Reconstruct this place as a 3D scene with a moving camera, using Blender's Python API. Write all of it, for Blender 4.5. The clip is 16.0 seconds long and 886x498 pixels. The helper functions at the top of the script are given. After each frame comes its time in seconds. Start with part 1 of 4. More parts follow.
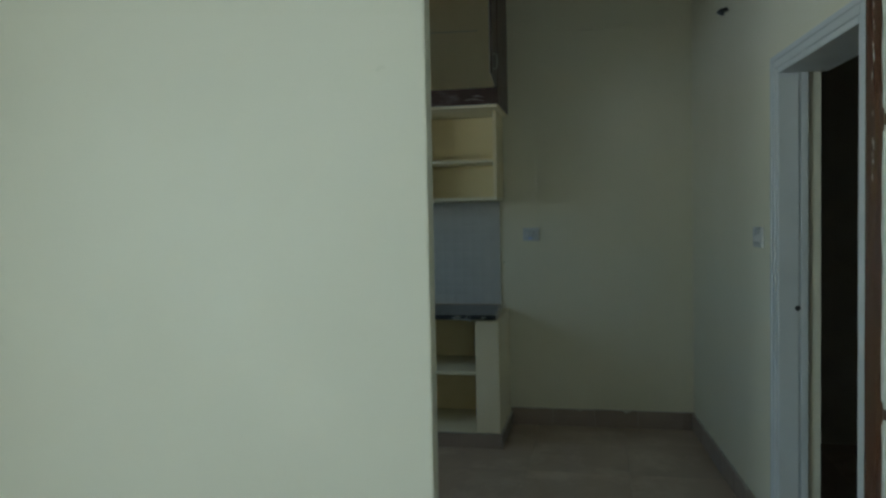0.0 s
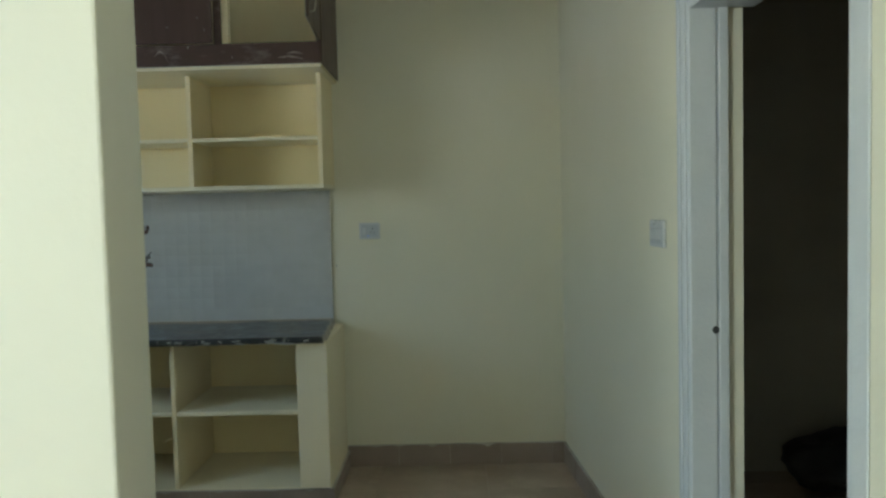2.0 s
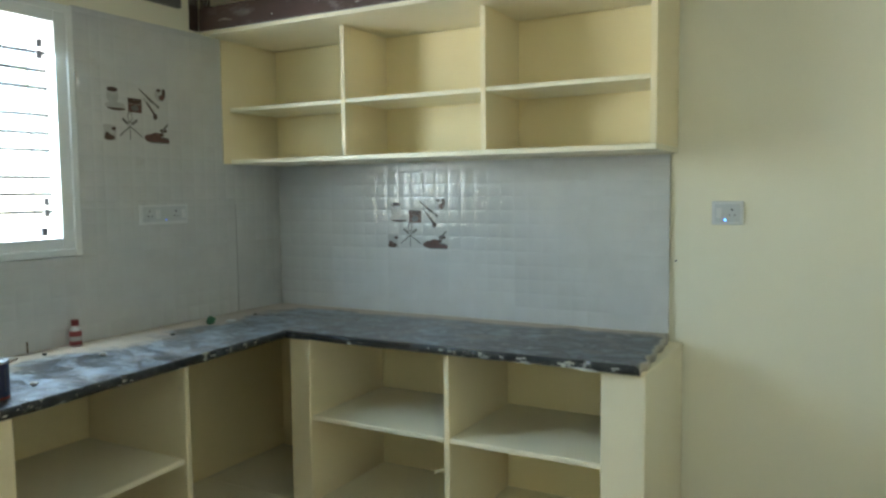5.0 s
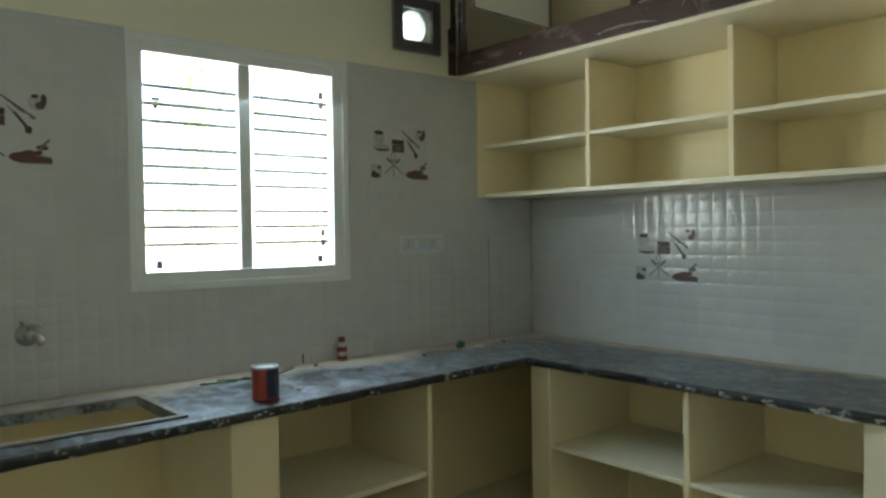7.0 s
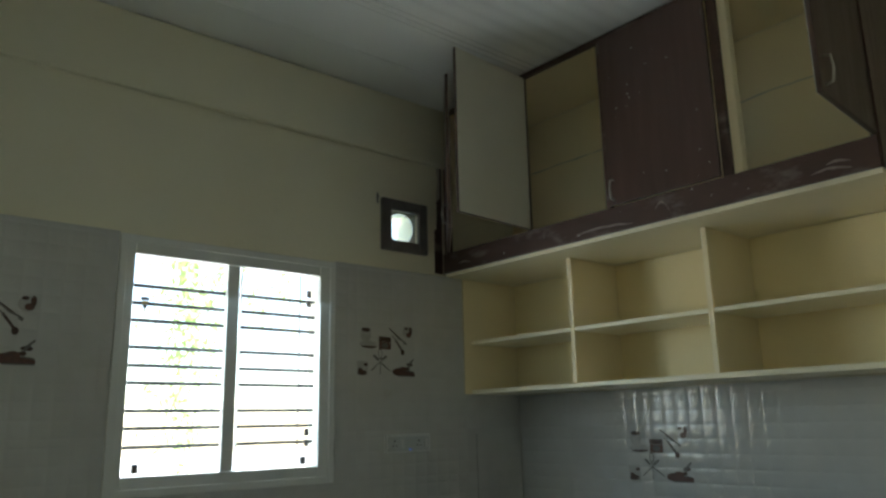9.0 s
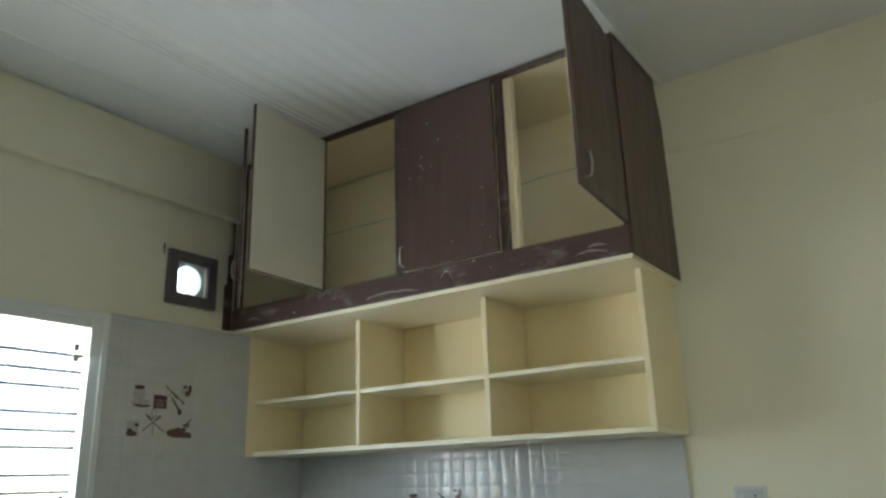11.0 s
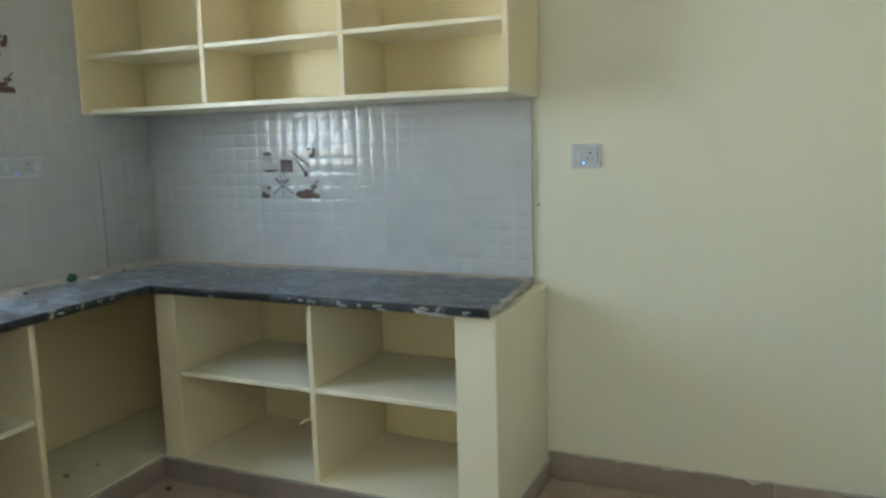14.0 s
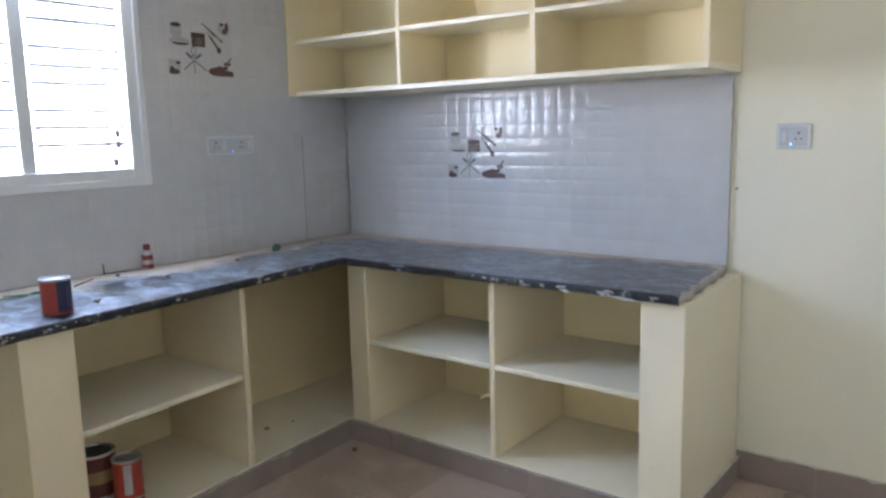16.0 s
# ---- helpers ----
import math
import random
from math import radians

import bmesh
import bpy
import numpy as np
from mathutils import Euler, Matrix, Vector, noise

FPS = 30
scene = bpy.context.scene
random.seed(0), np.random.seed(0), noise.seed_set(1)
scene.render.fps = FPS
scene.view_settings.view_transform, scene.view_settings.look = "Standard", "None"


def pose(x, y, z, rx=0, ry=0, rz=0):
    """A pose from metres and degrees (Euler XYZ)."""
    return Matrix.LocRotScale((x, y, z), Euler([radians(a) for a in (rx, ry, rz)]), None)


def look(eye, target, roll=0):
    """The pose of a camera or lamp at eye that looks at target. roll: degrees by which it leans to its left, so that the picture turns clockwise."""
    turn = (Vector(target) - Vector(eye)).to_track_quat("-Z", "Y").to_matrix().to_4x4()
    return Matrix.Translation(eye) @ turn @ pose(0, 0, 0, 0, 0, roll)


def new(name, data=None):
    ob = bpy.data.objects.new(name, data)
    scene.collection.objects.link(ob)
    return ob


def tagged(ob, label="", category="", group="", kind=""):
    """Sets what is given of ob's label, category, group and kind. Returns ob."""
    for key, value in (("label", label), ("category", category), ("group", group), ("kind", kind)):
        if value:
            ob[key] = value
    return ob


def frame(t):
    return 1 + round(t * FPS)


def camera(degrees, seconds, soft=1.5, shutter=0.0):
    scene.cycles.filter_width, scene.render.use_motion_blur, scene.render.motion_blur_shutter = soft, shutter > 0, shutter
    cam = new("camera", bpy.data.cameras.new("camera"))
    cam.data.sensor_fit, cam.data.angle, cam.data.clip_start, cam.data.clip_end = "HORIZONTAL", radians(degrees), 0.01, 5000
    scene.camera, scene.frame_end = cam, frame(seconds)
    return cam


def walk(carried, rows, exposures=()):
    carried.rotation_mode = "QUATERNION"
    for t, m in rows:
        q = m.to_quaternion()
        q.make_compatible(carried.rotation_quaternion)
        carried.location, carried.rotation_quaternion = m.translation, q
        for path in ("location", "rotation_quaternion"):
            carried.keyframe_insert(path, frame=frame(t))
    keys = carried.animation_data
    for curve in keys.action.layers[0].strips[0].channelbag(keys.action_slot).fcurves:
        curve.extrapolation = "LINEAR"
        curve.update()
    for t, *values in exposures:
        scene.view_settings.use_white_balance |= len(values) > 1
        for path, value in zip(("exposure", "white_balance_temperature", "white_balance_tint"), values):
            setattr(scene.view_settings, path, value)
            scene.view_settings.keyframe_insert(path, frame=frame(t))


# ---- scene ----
cam = camera(60.6, 16.0, soft=2.6)
PATH = [
    (0, (2.776, -5.475, 1.521), (2.377, -3.517, 1.438), -1.1),
    (0.5, (2.761, -5.204, 1.522), (2.549, -3.217, 1.438), -1.3),
    (1, (2.797, -4.937, 1.514), (2.645, -2.945, 1.424), -1.6),
    (1.5, (2.793, -4.645, 1.519), (2.708, -2.649, 1.425), -1.3),
    (2, (2.792, -4.383, 1.506), (2.765, -2.386, 1.4), -1.4),
    (2.5, (2.837, -4.091, 1.519), (2.718, -2.098, 1.397), -2.0),
    (3, (2.807, -3.88, 1.49), (2.559, -1.899, 1.369), -1.7),
    (3.5, (2.749, -3.629, 1.478), (2.391, -1.664, 1.364), -1.3),
    (4, (2.753, -3.451, 1.471), (2.274, -1.513, 1.34), -0.9),
    (4.5, (2.805, -3.296, 1.494), (2.079, -1.439, 1.338), -0.8),
    (5, (2.782, -3.186, 1.483), (1.815, -1.442, 1.333), -0.6),
    (5.2, (2.768, -3.154, 1.49), (1.734, -1.448, 1.349), -0.7),
    (7.3, (2.967, -3.1, 1.452), (1.402, -1.856, 1.433), -0.9),
    (7.5, (2.955, -3.11, 1.464), (1.39, -1.865, 1.486), -0.9),
    (8, (2.967, -3.1, 1.481), (1.418, -1.855, 1.707), -1.2),
    (8.2, (2.961, -3.103, 1.483), (1.424, -1.859, 1.784), -1.5),
    (10.3, (3.028, -3.083, 1.479), (1.72, -1.678, 2.042), -1.7),
    (10.5, (3.036, -3.086, 1.482), (1.796, -1.623, 2.052), -1.8),
    (11, (3.059, -3.081, 1.487), (1.984, -1.499, 2.072), -1.8),
    (11.5, (3.067, -3.068, 1.473), (2.134, -1.399, 2.061), -2.0),
    (12, (3.06, -3.076, 1.48), (2.241, -1.328, 2.002), -2.5),
    (12.5, (3.055, -3.073, 1.481), (2.223, -1.286, 1.822), -1.8),
    (13, (3.059, -3.055, 1.461), (2.229, -1.237, 1.553), -1.3),
    (13.5, (3.055, -3.035, 1.449), (2.23, -1.215, 1.345), -1.5),
    (14, (3.044, -3.024, 1.453), (2.225, -1.22, 1.177), -1.5),
    (14.5, (3.041, -3.026, 1.45), (2.233, -1.235, 1.076), -1.5),
    (15, (3.033, -3.024, 1.449), (2.111, -1.281, 1.116), -1.8),
    (15.5, (3.021, -3.037, 1.443), (1.963, -1.367, 1.143), -1.6),
    (16, (3.018, -3.036, 1.437), (1.804, -1.477, 1.131), -1.4),
]
SKY, LIVING_W, KITCHEN_W = 0.08, 8.5, 1.35
EXPOSURES = [(0.0, 2.41, 6550, 3), (1.0, 2.91, 6800, 3), (1.5, 3.22, 6900, 4), (2.0, 3.57, 7250, 6), (2.5, 3.84, 7300, 7), (3.5, 4.27, 7200, 7), (5.0, 4.62, 7300, 8), (7.3, 3.7, 7800, 8), (8.2, 3.07, 7800, 8), (10.3, 3.53, 7350, 7), (11.0, 4.17, 7250, 13), (12.5, 4.76, 6900, 13), (14.0, 4.62, 7000, 14), (14.5, 4.72, 6800, 20), (15.0, 4.8, 6700, 26), (15.5, 4.88, 6620, 30), (16.0, 4.97, 6520, 31)]
walk(cam, [(t, look(eye, target, roll)) for t, eye, target, roll in PATH], EXPOSURES)

# ---- world, sun, large lights ----
world = bpy.data.worlds.new("world")
scene.world = world
world.use_nodes = True
wn = world.node_tree
sky = wn.nodes.new("ShaderNodeTexSky")
sky.sky_type, sky.sun_disc = "NISHITA", False
sky.dust_density, sky.ozone_density = 0.1, 3.6
sky.sun_elevation, sky.sun_rotation = radians(78), radians(0)
wn.links.new(sky.outputs[0], wn.nodes["Background"].inputs[0])
wn.nodes["Background"].inputs[1].default_value = SKY
sun = new("sun", bpy.data.lights.new("sun", "SUN"))
sun.data.energy, sun.data.angle, sun.data.color = 4.5, radians(0.53), (1.0, 0.97, 0.92)
sun.matrix_world = look((0, 5.5, 26), (0, 0, 0))


def window_lamp(name, w, h, watts, colour, m):
    """Stands in for the sky's light in an opening."""
    lamp = new(name, bpy.data.lights.new(name, "AREA"))
    lamp.data.shape, lamp.data.size, lamp.data.size_y = "RECTANGLE", w, h
    lamp.data.energy, lamp.data.color = watts, colour
    lamp.matrix_world = m
    return lamp


# added light for an assumed, unseen living-room window in the west wall, behind the walker
window_lamp("assumed_window_daylight", 1.3, 1.5, LIVING_W, (0.66, 0.875, 1.0), look((0.02, -6.25, 1.55), (3.0, -5.9, 0.2)))
# the kitchen window
window_lamp("kitchen_window_daylight", 0.86, 0.86, KITCHEN_W, (0.50, 0.77, 1.0), look((-0.19, -1.69, 1.74), (2.0, -1.69, 0.35)))


# ---- materials ----
def mat(name, c1, c2, rough=0.6, scale=4.0, fine=60.0, bump=0.06, metal=0.0, spec=0.5, edge=(0.35, 0.7), dirt=None, dirt_edge=(0.62, 0.7), dirt_scale=2.5, piece=0.0, stretch=(1, 1, 1), coat=0.0, dirt2=None):
    """Two tones mixed at a broad scale, fine grain relief, and optional stains with a shape of their own."""
    m = bpy.data.materials.new(name)
    m.use_nodes = True
    n, l = m.node_tree.nodes, m.node_tree.links
    b = n["Principled BSDF"]
    tc = n.new("ShaderNodeTexCoord")
    mp = n.new("ShaderNodeMapping")
    mp.inputs["Scale"].default_value = stretch
    oi = n.new("ShaderNodeObjectInfo")
    vm = n.new("ShaderNodeVectorMath")
    vm.operation = "SCALE"
    vm.inputs[0].default_value = (7.3, 3.1, 5.7)
    l.new(oi.outputs["Random"], vm.inputs["Scale"])
    ad = n.new("ShaderNodeVectorMath")
    l.new(tc.outputs["Object"], mp.inputs["Vector"])
    l.new(mp.outputs[0], ad.inputs[0])
    l.new(vm.outputs[0], ad.inputs[1])
    big = n.new("ShaderNodeTexNoise")
    big.inputs["Scale"].default_value, big.inputs["Detail"].default_value = scale, 6
    small = n.new("ShaderNodeTexNoise")
    small.inputs["Scale"].default_value, small.inputs["Detail"].default_value = fine, 4
    for t in (big, small):
        l.new(ad.outputs[0], t.inputs["Vector"])
    mr = n.new("ShaderNodeMapRange")
    mr.inputs["From Min"].default_value, mr.inputs["From Max"].default_value = edge
    l.new(big.outputs["Fac"], mr.inputs["Value"])
    mix = n.new("ShaderNodeMix")
    mix.data_type = "RGBA"
    mix.inputs["A"].default_value, mix.inputs["B"].default_value = (*c1, 1), (*c2, 1)
    l.new(mr.outputs[0], mix.inputs["Factor"])
    out = mix.outputs["Result"]
    if dirt:
        dn = n.new("ShaderNodeTexNoise")
        dn.inputs["Scale"].default_value, dn.inputs["Detail"].default_value, dn.inputs["Roughness"].default_value = dirt_scale, 9, 0.68
        l.new(ad.outputs[0], dn.inputs["Vector"])
        dr = n.new("ShaderNodeMapRange")
        dr.inputs["From Min"].default_value, dr.inputs["From Max"].default_value = dirt_edge
        l.new(dn.outputs["Fac"], dr.inputs["Value"])
        dm = n.new("ShaderNodeMix")
        dm.data_type = "RGBA"
        dm.inputs["B"].default_value = (*dirt, 1)
        l.new(out, dm.inputs["A"])
        l.new(dr.outputs[0], dm.inputs["Factor"])
        out = dm.outputs["Result"]
    if dirt2:
        dn = n.new("ShaderNodeTexNoise")
        dn.inputs["Scale"].default_value, dn.inputs["Detail"].default_value, dn.inputs["Roughness"].default_value = 3.0, 12, 0.74
        l.new(ad.outputs[0], dn.inputs["Vector"])
        dr = n.new("ShaderNodeMapRange")
        dr.inputs["From Min"].default_value, dr.inputs["From Max"].default_value = 0.49, 0.66
        l.new(dn.outputs["Fac"], dr.inputs["Value"])
        dm = n.new("ShaderNodeMix")
        dm.data_type = "RGBA"
        dm.inputs["B"].default_value = (*dirt2, 1)
        l.new(out, dm.inputs["A"])
        l.new(dr.outputs[0], dm.inputs["Factor"])
        out = dm.outputs["Result"]
    if piece:
        hv = n.new("ShaderNodeHueSaturation")
        pr = n.new("ShaderNodeMapRange")
        pr.inputs["To Min"].default_value, pr.inputs["To Max"].default_value = 1 - piece, 1 + piece
        l.new(oi.outputs["Random"], pr.inputs["Value"])
        l.new(pr.outputs[0], hv.inputs["Value"])
        l.new(out, hv.inputs["Color"])
        out = hv.outputs[0]
    l.new(out, b.inputs["Base Color"])
    rr = n.new("ShaderNodeMapRange")
    rr.inputs["To Min"].default_value, rr.inputs["To Max"].default_value = max(0.02, rough - 0.12), min(1, rough + 0.12)
    l.new(big.outputs["Fac"], rr.inputs["Value"])
    l.new(rr.outputs[0], b.inputs["Roughness"])
    b.inputs["Metallic"].default_value = metal
    b.inputs["Specular IOR Level"].default_value = spec
    b.inputs["Coat Weight"].default_value = coat
    bp = n.new("ShaderNodeBump")
    bp.inputs["Strength"].default_value, bp.inputs["Distance"].default_value = bump, 0.01
    l.new(small.outputs["Fac"], bp.inputs["Height"])
    l.new(bp.outputs[0], b.inputs["Normal"])
    return m


def plain(name, c, rough=0.5, metal=0.0, emit=0.0):
    m = bpy.data.materials.new(name)
    m.use_nodes = True
    b = m.node_tree.nodes["Principled BSDF"]
    b.inputs["Base Color"].default_value, b.inputs["Roughness"].default_value, b.inputs["Metallic"].default_value = (*c, 1), rough, metal
    if emit:
        b.inputs["Emission Color"].default_value, b.inputs["Emission Strength"].default_value = (*c, 1), emit
    return m


CREAM = mat("cream_wall_paint", (0.85, 0.80, 0.645), (0.83, 0.775, 0.615), 0.55, 1.6, 45, 0.10, dirt=(0.68, 0.65, 0.52), dirt_edge=(0.68, 0.80), dirt_scale=1.7)
SHELF = mat("cream_shelf_paint", (0.95, 0.81, 0.55), (0.93, 0.785, 0.52), 0.5, 3.0, 55, 0.10, dirt=(0.72, 0.61, 0.42), dirt_edge=(0.68, 0.8), dirt_scale=6)
# lit copy of the shelf paint: window sheen put into a paler cream
LIT_CREAM = mat("lit_cream_paint", (0.95, 0.855, 0.65), (0.93, 0.83, 0.615), 0.42, 3.0, 55, 0.08, dirt=(0.74, 0.64, 0.48), dirt_edge=(0.66, 0.8), dirt_scale=5)
LIVING = mat("pale_wall_paint", (0.82, 0.79, 0.675), (0.79, 0.76, 0.645), 0.55, 1.6, 45, 0.09, dirt=(0.66, 0.65, 0.52), dirt_edge=(0.7, 0.8), dirt_scale=3)
CEIL = mat("white_pvc_panel", (0.88, 0.88, 0.88), (0.86, 0.86, 0.86), 0.06, 2.0, 30, 0.01, spec=0.8)
UPVC_BEAD = mat("white_bead", (0.86, 0.86, 0.85), (0.83, 0.83, 0.82), 0.3, 5, 40, 0.02)
CEILP = mat("white_ceiling_paint", (0.80, 0.80, 0.77), (0.77, 0.77, 0.74), 0.7, 2.0, 40, 0.05)
TILE = mat("white_glazed_tile", (0.57, 0.56, 0.55), (0.62, 0.61, 0.60), 0.13, 9.0, 25, 0.01, spec=0.50, edge=(0.3, 0.75), dirt=(0.50, 0.47, 0.43), dirt_edge=(0.66, 0.8), dirt_scale=4, piece=0.02)
GROUT = mat("tile_grout", (0.60, 0.585, 0.57), (0.55, 0.535, 0.515), 0.85, 9, 80, 0.2)
def granite(name):
    """Black granite with grey smears of dried slurry, blued by painted sky sheen, and beige plaster dust left along the
    walls.
    """
    m = bpy.data.materials.new(name)
    m.use_nodes = True
    n, l = m.node_tree.nodes, m.node_tree.links
    bs = n["Principled BSDF"]
    tc = n.new("ShaderNodeTexCoord")
    def noise_tex(scale, detail, rough, stretch=(1, 1, 1), warp=0.0):
        mp = n.new("ShaderNodeMapping")
        mp.inputs["Scale"].default_value = stretch
        t = n.new("ShaderNodeTexNoise")
        t.inputs["Scale"].default_value, t.inputs["Detail"].default_value, t.inputs["Roughness"].default_value, t.inputs["Distortion"].default_value = scale, detail, rough, warp
        l.new(tc.outputs["Object"], mp.inputs["Vector"])
        l.new(mp.outputs[0], t.inputs["Vector"])
        return t.outputs["Fac"]
    def span(v, a, c, lo=0.0, hi=1.0):
        r = n.new("ShaderNodeMapRange")
        for k, q in (("From Min", a), ("From Max", c), ("To Min", lo), ("To Max", hi)):
            r.inputs[k].default_value = q
        l.new(v, r.inputs["Value"])
        return r.outputs[0]
    def maths(op, u, v):
        q = n.new("ShaderNodeMath")
        q.operation = op
        for k, s in enumerate((u, v)):
            if isinstance(s, (int, float)):
                q.inputs[k].default_value = s
            else:
                l.new(s, q.inputs[k])
        return q.outputs[0]
    def blend(f, u, v):
        x = n.new("ShaderNodeMix")
        x.data_type = "RGBA"
        for k, s in (("Factor", f), ("A", u), ("B", v)):
            if isinstance(s, tuple):
                x.inputs[k].default_value = (*s, 1)
            else:
                l.new(s, x.inputs[k])
        return x.outputs["Result"]
    xyz = n.new("ShaderNodeSeparateXYZ")
    l.new(tc.outputs["Object"], xyz.inputs[0])
    wide = noise_tex(5.0, 10, 0.66)
    smear = noise_tex(9.0, 12, 0.74, (0.9, 1.2, 1), 0.7)
    scratch = noise_tex(26, 7, 0.7, (0.6, 1.4, 1), 0.4)
    grain = noise_tex(150, 3, 0.6)
    near = maths("MINIMUM", maths("DIVIDE", xyz.outputs["X"], 0.24), maths("DIVIDE", xyz.outputs["Y"], -0.12))
    dust = span(maths("ADD", near, maths("MULTIPLY", maths("SUBTRACT", wide, 0.5), 2.4)), 0.95, 0.55)
    west = span(xyz.outputs["X"], 0.95, 0.45)
    grey = span(maths("ADD", smear, maths("MULTIPLY", west, 0.05)), 0.50, 0.63, 0, 0.85)
    fine = span(scratch, 0.56, 0.66, 0, 0.7)
    col = blend(span(grain, 0.4, 0.7), (0.014, 0.016, 0.020), (0.045, 0.047, 0.052))
    # slurry grey with the blue of reflected sky light mixed into its colour
    col = blend(grey, col, (0.35, 0.41, 0.48))
    tan = span(noise_tex(3.6, 8, 0.62, (1, 1, 1), 0.8), 0.55, 0.66, 0, 0.75)
    col = blend(tan, col, (0.17, 0.125, 0.10))
    col = blend(fine, col, (0.55, 0.54, 0.53))
    col = blend(dust, col, (0.56, 0.47, 0.38))
    l.new(col, bs.inputs["Base Color"])
    rgh = maths("ADD", 0.30, maths("ADD", maths("MULTIPLY", grey, 0.18), maths("MULTIPLY", dust, 0.5)))
    l.new(rgh, bs.inputs["Roughness"])
    bs.inputs["Specular IOR Level"].default_value = 1.0
    bp = n.new("ShaderNodeBump")
    bp.inputs["Strength"].default_value, bp.inputs["Distance"].default_value = 0.5, 0.008
    l.new(maths("ADD", maths("MULTIPLY", dust, 0.5), maths("ADD", smear, maths("MULTIPLY", scratch, 0.3))), bp.inputs["Height"])
    l.new(bp.outputs[0], bs.inputs["Normal"])
    return m


STONE = granite("dusty_black_granite")
STONE_EDGE = mat("chipped_granite_edge", (0.016, 0.017, 0.02), (0.05, 0.05, 0.05), 0.35, 20, 90, 0.3, dirt=(0.42, 0.40, 0.35), dirt_edge=(0.59, 0.63), dirt_scale=17)
SMEAR = mat("dried_filler", (0.36, 0.29, 0.265), (0.24, 0.18, 0.16), 0.85, 30, 90, 0.2)
NOSE = mat("glossy_black_stone", (0.015, 0.016, 0.02), (0.03, 0.03, 0.035), 0.16, 9, 60, 0.02)
CRACK = mat("dirty_plaster", (0.60, 0.55, 0.42), (0.68, 0.62, 0.48), 0.8, 20, 60, 0.1)
RIM = mat("dusty_brown_stone", (0.34, 0.30, 0.26), (0.24, 0.21, 0.18), 0.45, 14, 90, 0.2, dirt=(0.45, 0.40, 0.34), dirt_edge=(0.55, 0.7), dirt_scale=9)
PLASTER = mat("dried_cement_dust", (0.52, 0.49, 0.43), (0.40, 0.37, 0.32), 0.9, 14, 90, 0.4)
SKIRT = mat("brown_skirting_tile", (0.37, 0.285, 0.24), (0.32, 0.245, 0.205), 0.42, 6, 60, 0.06, dirt=(0.42, 0.37, 0.32), dirt_edge=(0.64, 0.72), dirt_scale=7, piece=0.035)
CEMENT = mat("whitish_cement", (0.56, 0.51, 0.44), (0.42, 0.375, 0.32), 0.9, 18, 90, 0.4)
CEMENT_PALE = mat("pale_cement", (0.72, 0.68, 0.60), (0.56, 0.52, 0.45), 0.9, 18, 90, 0.4)
FLOOR = mat("dusty_floor_tile", (0.50, 0.38, 0.295), (0.43, 0.32, 0.245), 0.42, 2.2, 50, 0.06, dirt=(0.59, 0.475, 0.385), dirt_edge=(0.50, 0.66), dirt_scale=2.6, piece=0.05)
BROWN = mat("brown_laminate_wood", (0.108, 0.060, 0.050), (0.083, 0.046, 0.038), 0.36, 3.0, 90, 0.08, stretch=(9, 9, 0.9), edge=(0.3, 0.7), dirt=(0.34, 0.28, 0.25), dirt_edge=(0.68, 0.78), dirt_scale=2.2)
BROWN_RAIL = mat("dusty_brown_paint", (0.090, 0.045, 0.034), (0.066, 0.032, 0.024), 0.5, 6.0, 80, 0.12, dirt=(0.30, 0.24, 0.215), dirt_edge=(0.54, 0.74), dirt_scale=3.2, stretch=(1.0, 1, 2.6))
TEAK = mat("varnished_brown_wood", (0.10, 0.038, 0.022), (0.065, 0.025, 0.015), 0.28, 3.0, 70, 0.06, stretch=(8, 8, 0.8), coat=0.4, dirt=(0.28, 0.2, 0.15), dirt_edge=(0.68, 0.75))
DOOR_IN = mat("pale_inner_laminate", (0.72, 0.68, 0.59), (0.68, 0.64, 0.55), 0.5, 3, 60, 0.04, dirt=(0.5, 0.46, 0.36), dirt_edge=(0.7, 0.8), dirt_scale=4)
FRAME = mat("greyish_white_door_paint", (0.68, 0.695, 0.70), (0.63, 0.645, 0.65), 0.40, 5, 70, 0.10, dirt=(0.5, 0.5, 0.46), dirt_edge=(0.68, 0.8), dirt_scale=5)
UPVC = mat("white_upvc", (0.80, 0.80, 0.78), (0.76, 0.76, 0.74), 0.35, 5, 40, 0.02)
PLASTIC = mat("white_switch_plastic", (0.68, 0.68, 0.68), (0.64, 0.64, 0.64), 0.3, 20, 60, 0.01)
PLASTIC_GREY = mat("grey_switch_plastic", (0.56, 0.57, 0.58), (0.52, 0.53, 0.54), 0.3, 20, 60, 0.01)
SLOT = plain("dark_slot", (0.03, 0.03, 0.03), 0.6)
LED = plain("blue_indicator", (0.05, 0.28, 1.0), 0.4, emit=0.45)
STEEL = mat("dull_steel", (0.55, 0.54, 0.52), (0.45, 0.44, 0.42), 0.32, 12, 60, 0.05, metal=1.0)
IRON = mat("painted_grille_iron", (0.10, 0.10, 0.105), (0.06, 0.06, 0.065), 0.5, 12, 60, 0.05)
GREYSTONE = mat("grey_stone_surround", (0.15, 0.13, 0.13), (0.10, 0.088, 0.088), 0.5, 12, 70, 0.12, dirt=(0.4, 0.37, 0.34), dirt_edge=(0.66, 0.74), dirt_scale=8)
# opaque pane glass, the reflected green put into its base colour
FROST = mat("green_reflection_glass", (0.10, 0.14, 0.125), (0.07, 0.10, 0.09), 0.22, 3, 30, 0.03)
